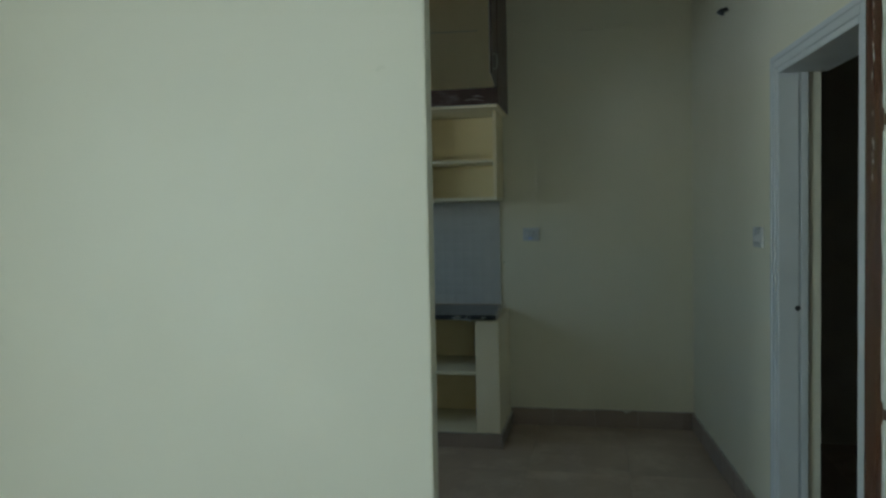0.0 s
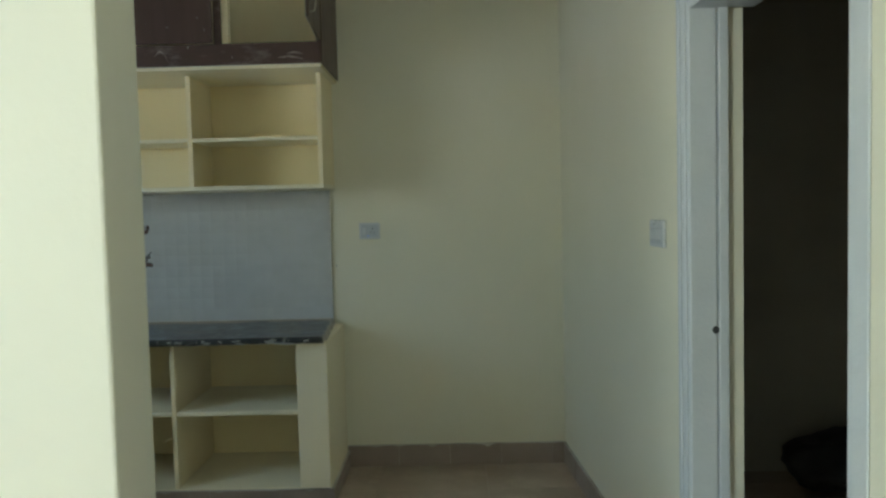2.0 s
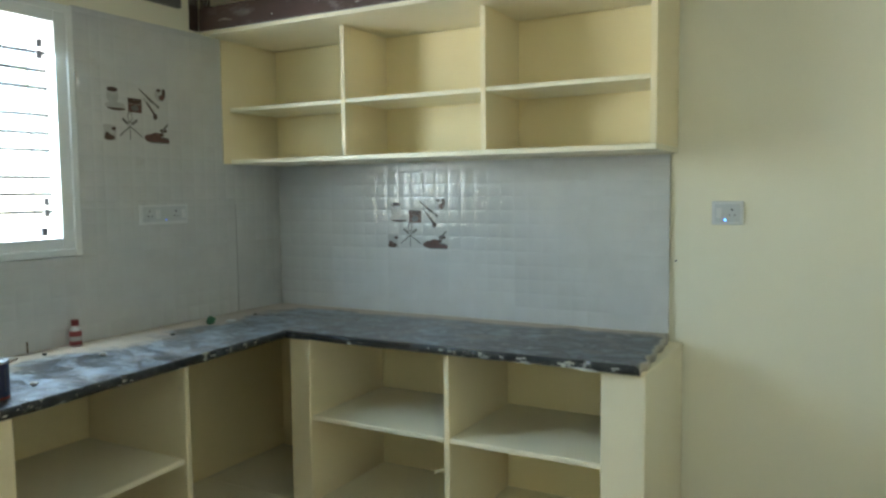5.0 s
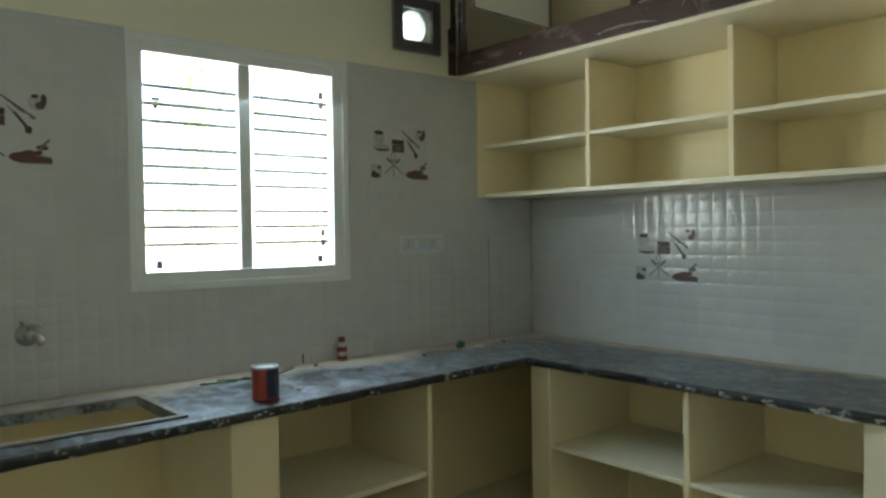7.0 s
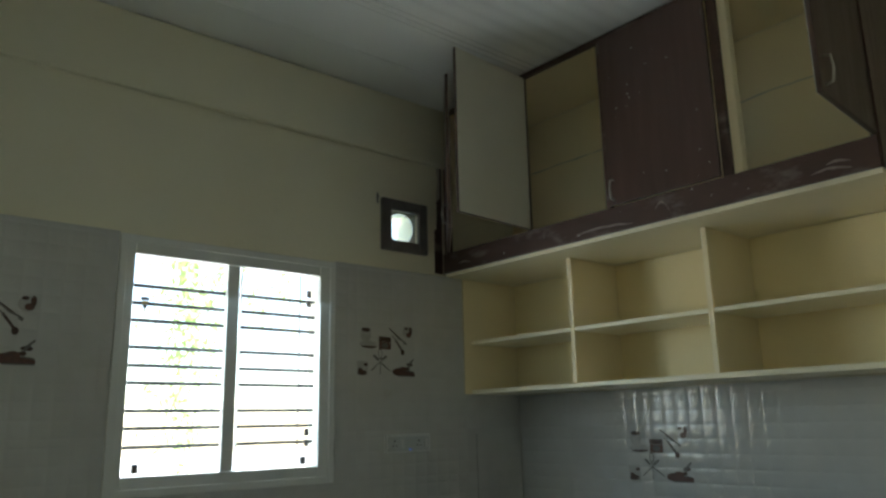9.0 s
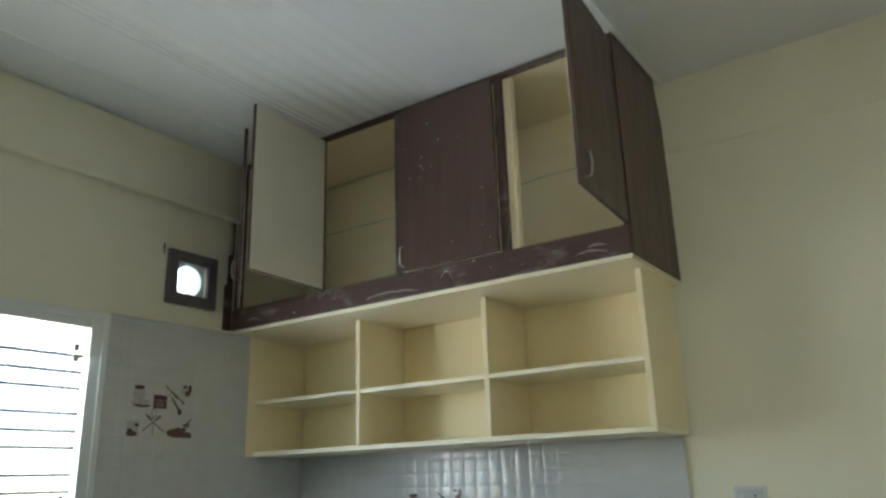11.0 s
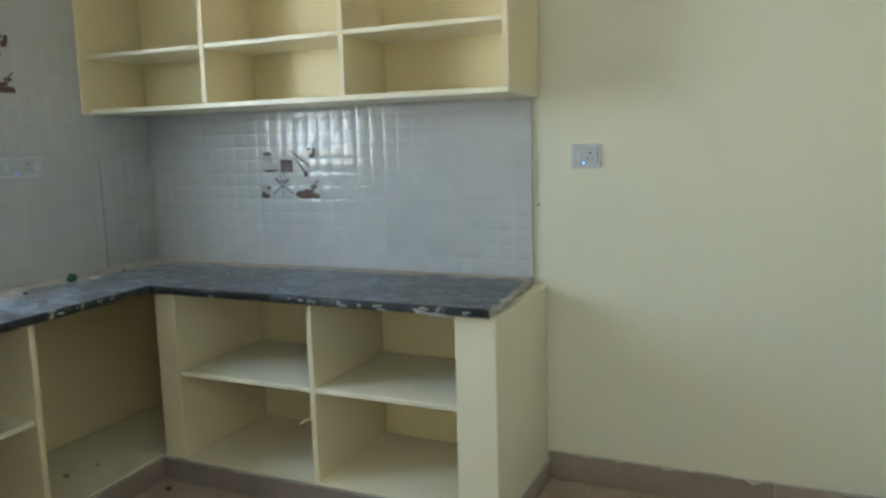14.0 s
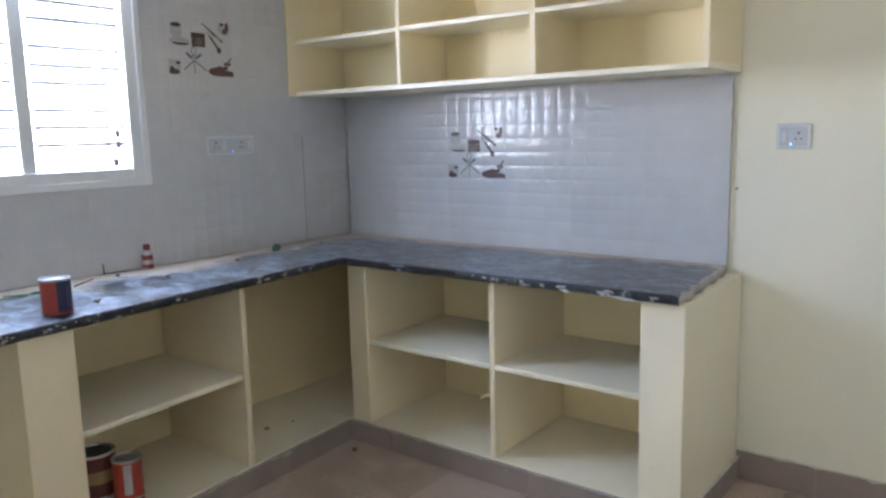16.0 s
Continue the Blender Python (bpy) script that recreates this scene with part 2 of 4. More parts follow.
TAPE = mat("white_masking_paint", (0.62, 0.62, 0.58), (0.50, 0.50, 0.46), 0.7, 20, 80, 0.3)
# wall paint darkened and browned to stand for an unlit room
DARKROOM = mat("unlit_room_brown", (0.42, 0.38, 0.31), (0.36, 0.32, 0.26), 0.7, 2, 40, 0.06)
BAG = mat("black_sack", (0.012, 0.012, 0.013), (0.03, 0.03, 0.03), 0.6, 8, 40, 0.5)
RED = mat("red_tin_print", (0.42, 0.055, 0.03), (0.36, 0.04, 0.025), 0.35, 9, 60, 0.03)
CRIMSON = mat("dull_crimson_plastic", (0.24, 0.03, 0.03), (0.19, 0.022, 0.024), 0.4, 9, 60, 0.03)
NAVY = mat("navy_tin_print", (0.022, 0.022, 0.07), (0.03, 0.03, 0.09), 0.35, 9, 60, 0.03)
MAROON = mat("maroon_tin_print", (0.16, 0.04, 0.03), (0.11, 0.028, 0.022), 0.4, 9, 60, 0.05)
GOLD = mat("ochre_label", (0.36, 0.25, 0.10), (0.30, 0.20, 0.08), 0.5, 9, 60, 0.03)
WHITE = mat("white_print", (0.75, 0.74, 0.72), (0.68, 0.67, 0.65), 0.45, 9, 60, 0.03)
GREEN = mat("green_scrap", (0.05, 0.16, 0.07), (0.03, 0.10, 0.05), 0.6, 20, 60, 0.2)
COFFEE = mat("printed_coffee_brown", (0.085, 0.035, 0.022), (0.045, 0.018, 0.012), 0.4, 60, 60, 0.02)
TERRA = mat("printed_terracotta", (0.145, 0.055, 0.038), (0.085, 0.036, 0.028), 0.4, 60, 60, 0.02)
PRINTPALE = mat("printed_pale_grey", (0.50, 0.48, 0.47), (0.40, 0.38, 0.37), 0.18, 30, 60, 0.02)
PRINTGREY = mat("printed_grey", (0.17, 0.15, 0.145), (0.10, 0.09, 0.085), 0.4, 40, 60, 0.02)
LEAF = mat("leaf_green", (0.12, 0.19, 0.06), (0.09, 0.15, 0.045), 0.5, 3, 30, 0.05)
ln = LEAF.node_tree
glow_through = ln.nodes.new("ShaderNodeBsdfTranslucent")
glow_through.inputs["Color"].default_value = (0.42, 0.60, 0.22, 1)
leaf_mix = ln.nodes.new("ShaderNodeMixShader")
leaf_mix.inputs["Fac"].default_value = 0.6
ln.links.new(ln.nodes["Principled BSDF"].outputs[0], leaf_mix.inputs[1])
ln.links.new(glow_through.outputs[0], leaf_mix.inputs[2])
ln.links.new(leaf_mix.outputs[0], ln.nodes["Material Output"].inputs["Surface"])
BARK = mat("bark", (0.16, 0.11, 0.075), (0.10, 0.07, 0.05), 0.9, 9, 50, 0.5)
# ground colour blued so that its bounce cools the ceiling and upper walls
BOUNCE_GROUND = mat("blue_bounce_ground", (0.36, 0.40, 0.45), (0.30, 0.335, 0.38), 0.9, 0.6, 20, 0.3)


# shaded copy of the shelf paint: warm bounce between panels put into the colour
SHADED_CREAM = mat("shaded_cream_paint", (0.95, 0.795, 0.475), (0.93, 0.765, 0.445), 0.55, 3.0, 55, 0.10, dirt=(0.66, 0.54, 0.32), dirt_edge=(0.66, 0.8), dirt_scale=5)


# ---- building helpers ----
def link(name, bm, material, parent=None, label="", smooth=False):
    me = bpy.data.meshes.new(name)
    bmesh.ops.recalc_face_normals(bm, faces=bm.faces)
    bm.to_mesh(me)
    bm.free()
    for m in material if isinstance(material, (list, tuple)) else (material,):
        me.materials.append(m)
    if smooth:
        for p in me.polygons:
            p.use_smooth = True
    ob = new(name, me)
    if parent:
        ob.parent = parent
    if label:
        ob["label"] = label
    return ob


def part(name, bm, material, parent, label="", smooth=False):
    return link(name, bm, material, parent, label, smooth)


def thing(name, label, category, group="", at=(0, 0, 0)):
    e = new(name)
    e.empty_display_size = 0.1
    e.location = at
    return tagged(e, label, category, group)


def structure(name, bm, material, label="", category="", parent=None):
    return tagged(link(name, bm, material, parent), label, category, kind="structure")


def prism(poly, z0, z1, bm=None, bevel=0.0):
    """An upright block over a plan polygon."""
    own = bmesh.new()
    lo = [own.verts.new((x, y, z0)) for x, y in poly]
    hi = [own.verts.new((x, y, z1)) for x, y in poly]
    own.faces.new(lo[::-1]), own.faces.new(hi)
    for i in range(len(poly)):
        j = (i + 1) % len(poly)
        own.faces.new((lo[i], lo[j], hi[j], hi[i]))
    if bevel:
        bmesh.ops.bevel(own, geom=own.edges[:], offset=bevel, segments=2, affect="EDGES", profile=0.5)
    if bm is None:
        return own
    me = bpy.data.meshes.new("tmp")
    own.to_mesh(me)
    own.free()
    bm.from_mesh(me)
    bpy.data.meshes.remove(me)
    return bm


def box(x0, x1, y0, y1, z0, z1, bm=None, bevel=0.0):
    return prism([(x0, y0), (x1, y0), (x1, y1), (x0, y1)], z0, z1, bm, bevel)


def lathe(profile, steps=28, bm=None, m=None):
    """A turned body about z from (radius, height) pairs."""
    own = bm or bmesh.new()
    m = m or Matrix()
    rings = []
    for r, z in profile:
        rings.append([own.verts.new(m @ Vector((r * math.cos(2 * math.pi * k / steps), r * math.sin(2 * math.pi * k / steps), z))) for k in range(steps)])
    for a, b in zip(rings, rings[1:]):
        for k in range(steps):
            j = (k + 1) % steps
            own.faces.new((a[k], a[j], b[j], b[k]))
    own.faces.new(rings[0][::-1]), own.faces.new(rings[-1])
    return own


def tube(points, r, bm=None, steps=10):
    """A round rod along points."""
    own = bm or bmesh.new()
    pts = [Vector(p) for p in points]
    rings = []
    for i, p in enumerate(pts):
        d = (pts[min(i + 1, len(pts) - 1)] - pts[max(i - 1, 0)]).normalized()
        a = d.orthogonal().normalized()
        if rings:
            a = (last - d * last.dot(d)).normalized()
        last = a
        b = d.cross(a)
        rings.append([own.verts.new(p + r * (math.cos(2 * math.pi * k / steps) * a + math.sin(2 * math.pi * k / steps) * b)) for k in range(steps)])
    for u, v in zip(rings, rings[1:]):
        for k in range(steps):
            j = (k + 1) % steps
            own.faces.new((u[k], u[j], v[j], v[k]))
    own.faces.new(rings[0][::-1]), own.faces.new(rings[-1])
    return own


def wall_x(y):
    """The east wall's face, which runs a little out of square."""
    return 3.425 - 0.06 * y


H = 3.17       # ceiling height
TH = 0.2       # wall thickness

# ---- the large structure ----
# west wall (kitchen side) with the window opening and the duct hole; the beam above stands a little proud
WY0, WY1, WZ0, WZ1 = -2.172, -1.217, 1.254, 2.222
DY0, DY1, DZ0, DZ1 = -0.885, -0.700, 2.385, 2.56
wx = -0.012
bm = bmesh.new()
box(wx - TH, wx, -8.2, -6.9, 0, H, bm)
# gap for the assumed living-room window, out of view
box(wx - TH, wx, -6.9, -5.6, 0, 0.8, bm)
box(wx - TH, wx, -6.9, -5.6, 2.3, H, bm)
box(wx - TH, wx, -5.6, WY0, 0, H, bm)
box(wx - TH, wx, WY0, WY1, 0, WZ0, bm)
box(wx - TH, wx, WY0, WY1, WZ1, H, bm)
box(wx - TH, wx, WY1, DY0, 0, H, bm)
box(wx - TH, wx, DY0, DY1, 0, DZ0, bm)
box(wx - TH, wx, DY0, DY1, DZ1, H, bm)
box(wx - TH, wx, DY1, TH, 0, H, bm)
structure("wall_west", bm, CREAM, "cream painted plaster wall with a window", "wall")
structure("beam_west", box(wx, wx + 0.034, -3.07, -0.001, 2.835, H - 0.001, bevel=0.014), CREAM, "shallow cream painted beam under the ceiling", "beam")
structure("wall_north", box(wx, 4.0, 0.012, TH, 0, H), CREAM, "plain cream painted kitchen wall", "wall")
structure("beam_north", box(wx + 0.035, 3.425, 0.0095, 0.0119, 2.82, H - 0.001, bevel=0.003), CREAM, "faint cream painted beam line", "beam")

# east wall with the doorway into the dim room
DN, DF, DTOP, ET = -2.862, -1.945, 2.14, 0.18
def east(y0, y1, z0, z1, bm):
    prism([(wall_x(y0), y0), (wall_x(y0) + ET, y0), (wall_x(y1) + ET, y1), (wall_x(y1), y1)], z0, z1, bm)
bm = bmesh.new()
east(-4.62, DN, 0, H, bm), east(DN, DF, DTOP, H, bm), east(DF, 0.012, 0, H, bm)
structure("wall_east", bm, CREAM, "cream painted wall with a doorway", "wall")
# living room, unseen: return, side and back walls; the assumed window opens in wall_west
bm = bmesh.new()
box(3.40, 3.88, -8.0, -4.62, 0, H, bm)
structure("wall_living_east", bm, LIVING, "plain pale painted wall", "wall")
bm = box(wx, 4.0, -8.2, -8.0, 0, H)
structure("wall_living_south", bm, LIVING, "plain pale painted living room wall", "wall")
# partition between living room and kitchen, ending in a free edge
structure("wall_partition", prism([(wx, -3.292), (2.290, -3.292), (2.257, -3.072), (wx, -3.072)], 0, H, bevel=0.006), LIVING, "pale painted partition wall with a free end", "wall")

# ceiling of ridged panels that run from south to north; the living room's is plain
bm = bmesh.new()
prof = [(wx, H)]
# one rounded groove near the window wall, a pair of beads, then soft flutes across the rest
prof += [(0.300, H)] + [(0.301 + 0.016 * q / 8, H + 0.004 * math.sin(math.pi * q / 8)) for q in range(9)] + [(0.318, H), (0.632, H)]
for x in (0.633, 0.668, 0.703):
    prof += [(x + 0.030 * q / 8, H - 0.0045 * math.sin(math.pi * q / 8)) for q in range(9)]
x, pw = 0.735, 0.0835
while x < 3.62:
    prof += [(x + pw * q / 12, H + (0.0040 if x < 1.3 else 0.0009) * (1 - math.cos(2 * math.pi * q / 12)) / 2) for q in range(12)]
    x += pw
prof.append((x, H))
ra = [bm.verts.new((px, -3.073, pz)) for px, pz in prof]
rb = [bm.verts.new((px, 0.1, pz)) for px, pz in prof]
ta, tb = [[bm.verts.new((px, py, H + 0.05)) for px in (wx, x)] for py in (-3.073, 0.1)]
for i in range(len(prof) - 1):
    bm.faces.new((ra[i], ra[i + 1], rb[i + 1], rb[i]))
bm.faces.new((ta[0], ta[1], tb[1], tb[0]))
ceil = structure("ceiling", bm, CEIL, "glossy white ceiling of softly fluted panels", "ceiling")
for p in ceil.data.polygons:
    p.use_smooth = p.normal.z < 0.5 or abs(p.center.z - H) < 0.01
bm = box(wx - TH, 4.0, -8.2, -3.0735, H, H + 0.1)
structure("ceiling_living", bm, CEILP, "plain white living room ceiling", "ceiling")
bm = bmesh.new()
box(wx - TH, 4.0, -8.2, TH, H + 0.11, H + 0.25, bm), box(4.0, 5.95, -4.3, TH, H + 0.11, H + 0.25, bm)
structure("roof_slab", bm, CEILP, "plain roof slab", "roof")

structure("ceiling_bead", box(2.160, 2.182, -3.07, -0.002, H - 0.007, H - 0.0003, bevel=0.003), UPVC_BEAD, "white joint bead between ceiling panels", "trim")

# dim room behind the doorway, its lack of light put into the wall colour
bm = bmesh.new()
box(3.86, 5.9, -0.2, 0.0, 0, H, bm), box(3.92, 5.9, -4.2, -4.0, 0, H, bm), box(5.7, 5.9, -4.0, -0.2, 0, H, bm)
structure("wall_dim_room", bm, DARKROOM, "room walls in a brown darkened for want of light", "wall")
structure("ceiling_dim_room", box(3.62, 5.9, -4.2, 0.0, H - 0.05, H, bevel=0), CEILP, "plain ceiling of the dim room", "ceiling")
bm = bmesh.new()
box(wx - TH, 3.93, -8.2, TH, -0.15, -0.006, bm), box(3.93, 5.95, -4.5, TH, -0.15, -0.006, bm)
structure("floor_bed", bm, GROUT, "mortar bed under the floor tiles", "floor")

# ---- kitchen window ----
win = tagged(new("window_1"), "white two-pane window with dark horizontal grille bars", "window", kind="structure")
bm = bmesh.new()
def ring(bm, x0, x1, y0, y1, z0, z1, w, bev=0.004):
    box(x0, x1, y0, y0 + w, z0, z1, bm, bev), box(x0, x1, y1 - w, y1, z0, z1, bm, bev)
    box(x0, x1, y0 + w, y1 - w, z0, z0 + w, bm, bev), box(x0, x1, y0 + w, y1 - w, z1 - w, z1, bm, bev)
ring(bm, 0.001, 0.009, -2.184, -1.205, 1.242, 2.234, 0.030, 0.003)
part("window_trim", bm, UPVC, win)
bm = bmesh.new()
box(-0.035, 0.0005, -2.1715, -2.120, 1.2545, 2.2215, bm, 0.004), box(-0.035, 0.0005, -1.284, -1.2175, 1.2545, 2.2215, bm, 0.004)
box(-0.035, 0.0005, -2.1195, -1.2845, 1.2545, 1.316, bm, 0.004), box(-0.035, 0.0005, -2.1195, -1.2845, 2.161, 2.2215, bm, 0.004)
box(-0.035, -0.012, -1.728, -1.674, 1.3165, 2.1605, bm, 0.004)
part("window_frame", bm, UPVC, win)
for y0, y1 in ((-2.123, -1.701), (-1.656, -1.266)):
    bm = bmesh.new()
    ring(bm, -0.052, -0.036, y0, y1, 1.303, 2.173, 0.006, 0.002)
    sash = part("sash", bm, UPVC, win)
for y in (-2.06, -1.34):
    bm = box(-0.045, -0.025, y - 0.012, y + 0.012, 1.325, 1.36, bevel=0.004)
    part("latch", bm, IRON, win, "small dark window latch")
for z in (1.40, 2.02):
    bm = bmesh.new()
    box(-0.062, -0.050, -1.322, -1.300, z, z + 0.032, bm, 0.002), box(-0.062, -0.050, -1.322, -1.300, z + 0.045, z + 0.077, bm, 0.002)
    part("hinge", bm, GREYSTONE, win, "dark stay hinge")
gr = thing("window_grille", "dark thin horizontal iron window bars", "window grille", at=(-0.15, -1.69, 1.262))
for z in (1.419, 1.491, 1.559, 1.669, 1.738, 1.811, 1.92, 1.99, 2.062):
    bm = bmesh.new()
    tube([(0, -0.475, z - 1.262), (0, 0.465, z - 1.262)], 0.0082, bm, 8)
    part("bar", bm, IRON, gr)
for k in range(4):
    bm = box(0.006, 0.010, -0.352 + 0.004 * k, -0.318 - 0.004 * k, 0.740 - 0.016 * k, 0.754 - 0.016 * k, bevel=0.001)
    part("tag_stripe", bm, GOLD if k % 2 else SLOT, gr, "yellow and black striped tag")
bm = bmesh.new()
box(-0.003, 0.003, 0.385, 0.391, 0.0, 0.943, bm, 0.002)
part("upright", bm, IRON, gr)

# exhaust opening with its grey stone surround
duct = thing("exhaust_opening", "square grey stone surround round a bright exhaust hole", "vent", at=(0.0, -0.792, 2.338))
bm = bmesh.new()
ring(bm, -0.013, 0.012, -0.143, 0.145, 0.0, 0.268, 0.055, 0.004)
part("surround", bm, GREYSTONE, duct)
bm = bmesh.new()
n = 36
cy, cz, rr = 0.0, 0.134, 0.079
sq = [(0.0925 * max(-1, min(1, 1.42 * math.cos(a))), 0.0875 * max(-1, min(1, 1.42 * math.sin(a)))) for a in [2 * math.pi * k / n for k in range(n)]]
for xx, back in ((-0.028, 0), (-0.036, 1)):
    o = [bm.verts.new((xx, cy + a, cz + b)) for a, b in sq]
    i = [bm.verts.new((xx, cy + rr * math.cos(2 * math.pi * k / n), cz + rr * math.sin(2 * math.pi * k / n))) for k in range(n)]
    for k in range(n):
        j = (k + 1) % n
        bm.faces.new((o[k], o[j], i[j], i[k]))
    if back:
        for k in range(n):
            j = (k + 1) % n
            bm.faces.new((i[k], i[j], old[j], old[k]))
    old = i
part("round_collar", bm, UPVC, duct, "white plate with a round hole")

cap = bpy.data.materials.new("frosted_duct_cap")
cap.use_nodes = True
cn = cap.node_tree
see = cn.nodes.new("ShaderNodeBsdfTranslucent")
see.inputs["Color"].default_value = (0.74, 0.86, 0.92, 1)
cn.links.new(see.outputs[0], cn.nodes["Material Output"].inputs["Surface"])
part("duct_cap", lathe([(0.0, 0), (0.05, 0.006), (0.088, 0.012), (0.088, 0.014), (0.05, 0.008), (0.0, 0.002)], 32, None, Matrix.Translation((-0.19, 0, 0.134)) @ pose(0, 0, 0, 0, 90, 0)), cap, duct, "frosted white cap lit from outside", True)

# ---- wall tiles and countertop backs are further down; masonry base units ----
CT = 0.884
def lx(y):
    """Front line of the west run, which splays a little."""
    return 0.545 + 0.075 * (-y - 0.64)

def slab(name, poly, z0, z1, parent, material=SHELF, bevel=0.004, label=""):
    return part(name, prism(poly, z0, z1, bevel=bevel), material, parent, label)

base = thing("base_unit", "cream masonry kitchen base unit with open shelves", "base cabinet", "kitchen base units", (1.35, -0.3, 0))
def at(ob_parent, ob):
    ob.location = -Vector(ob_parent.location)
    return ob
FY = -0.60
for nm, x0, x1, y0, y1, z0, z1 in (
        ("plinth", 0.56, 2.1445, FY + 0.004, -0.002, 0.002, 0.106),
        ("back_panel", 0.56, 1.985, -0.02, -0.002, 0.107, 0.8515),
        ("corner_pier", 0.56, 0.672, FY, -0.021, 0.107, 0.8525),
        ("divider", 1.340, 1.364, FY + 0.006, -0.021, 0.107, 0.8525),
        ("end_pier", 1.988, 2.145, FY - 0.018, -0.002, 0.107, 0.8525),
        ("shelf", 0.673, 1.339, FY + 0.008, -0.021, 0.481, 0.503),
        ("shelf", 1.365, 1.987, FY + 0.008, -0.021, 0.481, 0.503)):
    at(base, slab(nm, [(x0, y0), (x1, y0), (x1, y1), (x0, y1)], z0, z1, base, SHADED_CREAM if nm == "back_panel" else LIT_CREAM if nm in ("plinth", "shelf", "end_pier") else SHELF))
bm = tube([(1.340, FY + 0.004, 0.375), (1.324, FY - 0.018, 0.372), (1.312, FY - 0.026, 0.362)], 0.004)
at(base, part("paint_drip", bm, SHELF, base))

left = thing("base_unit", "long cream masonry base unit with open bays under the window", "base cabinet", "kitchen base units", (0.3, -1.8, 0))
def lrun(nm, y0, y1, z0, z1, back=0.0, inset=0.0):
    at(left, slab(nm, [(back, y0), (lx(y0) - inset, y0), (lx(y1) - inset, y1), (back, y1)], z0, z1, left, LIT_CREAM if nm in ("plinth", "shelf") else SHELF))
lrun("plinth", -3.068, -0.605, 0.002, 0.106, 0.002, 0.004)
at(left, slab("back_panel", [(0.002, -3.068), (0.02, -3.068), (0.02, -0.02), (0.002, -0.02)], 0.107, 0.8515, left, SHADED_CREAM))
at(left, slab("corner_panel", [(0.021, -0.04), (0.559, -0.04), (0.559, -0.021), (0.021, -0.021)], 0.107, 0.8515, left, SHADED_CREAM))
lrun("divider", -1.225, -1.20, 0.107, 0.8525, 0.021)
lrun("pier", -2.09, -1.915, 0.107, 0.8525, 0.021, -0.014)
lrun("end_panel", -3.068, -3.0, 0.107, 0.8525, 0.021)
lrun("shelf", -1.914, -1.226, 0.471, 0.493, 0.021, 0.012)
at(left, slab("corner_floor", [(0.0202, -0.6049), (0.5595, -0.6049), (0.5595, -0.0402), (0.0202, -0.0402)], 0.002, 0.1065, left, LIT_CREAM, 0.0004))

# countertop: one L with a worn front edge and the sink cut-out
top = thing("countertop", "L-shaped dusty black granite worktop with chipped edges", "worktop", at=(0.3, -0.6, CT - 0.030))
SX0, SX1, SY0, SY1 = 0.205, 0.600, -2.86, -2.228
def lip(y):
    return 0.575 + 0.075 * (-y - 0.64)
z0, z1 = CT - 0.030, CT
bm = bmesh.new()
end = [(2.131 - 0.050 * k / 22 + 0.020 * noise.noise(Vector((k * 0.45, 4, 1))) + 0.005 * noise.noise(Vector((k * 1.3, 9, 1))), -0.642 + 0.641 * k / 22) for k in range(23)]
outer = [(0.001, -3.068), (lip(-3.068), -3.068), (lip(-0.642), -0.642)] + end + [(0.001, -0.001)]
hole = [(SX0, SY0), (SX1, SY0), (SX1, SY1), (SX0, SY1)]
layers = {}
for z in (z0, z1):
    layers[z] = ([bm.verts.new((px, py, z)) for px, py in outer], [bm.verts.new((px, py, z)) for px, py in hole])
    o, h = layers[z]
    for f in ((o[0], o[1], h[1], h[0]), (o[1], o[2], h[2], h[1]), (o[2], o[-1], h[3], h[2]), (o[-1], o[0], h[0], h[3]), tuple(o[2:])):
        bm.faces.new(f)
for q in range(2):
    a, c = layers[z0][q], layers[z1][q]
    for k in range(len(a)):
        bm.faces.new((a[k], a[(k + 1) % len(a)], c[(k + 1) % len(a)], c[k]))
at(top, part("slab", bm, STONE, top))
def ragged(pts, nm, mt=STONE_EDGE, lab="black edge chipped and flecked with paint"):
    """The uneven, chipped front face of the slab."""
    b = bmesh.new()
    rows = []
    for (ax, ay), (bx, by) in zip(pts, pts[1:]):
        d = Vector((bx - ax, by - ay))
        nrm = Vector((d.y, -d.x)).normalized()
        k = max(2, int(d.length / 0.012))
        for i in range(k + (1 if (bx, by) == pts[-1] else 0)):
            f = i / k
            p = Vector((ax, ay)) + d * f
            w = noise.noise(Vector((p.x * 30, p.y * 30, 3))) * 0.0055 + noise.noise(Vector((p.x * 9, p.y * 9, 8))) * 0.006
            c = max(0, noise.noise(Vector((p.x * 22, p.y * 22, 1))) - 0.2) * 0.035
            prof2 = [(-0.004, z1 + 0.0012), (0.006 - c + w * 0.3, z1 + 0.001 - c * 0.4), (0.010 - c * 0.6 + w, z1 - 0.008 - c), (0.010 + w, z1 - 0.019), (0.004 + w, z0 - 0.001 + w * 0.6), (-0.003, z0 - 0.0005)]
            rows.append([b.verts.new((p.x + nrm.x * q, p.y + nrm.y * q, zz)) for q, zz in prof2])
    for u, v in zip(rows, rows[1:]):
        for i in range(len(u) - 1):
            b.faces.new((u[i], u[i + 1], v[i + 1], v[i]))
        b.faces.new((u[-1], u[0], v[0], v[-1]))
    b.faces.new(rows[0][::-1]), b.faces.new(rows[-1])
    return at(top, part(nm, b, mt, top, lab, smooth=True))
ragged([(lip(-3.066), -3.066), (lip(-0.643), -0.643)][::1], "front_edge")
ragged([(0.578, -0.643), (end[0][0], -0.643)], "front_edge")
ragged(end[:-1] + [(end[-1][0], -0.004)], "end_edge", CEMENT, "ragged end smeared with pale cement")
rch = random.Random(7)
bb = bmesh.new()
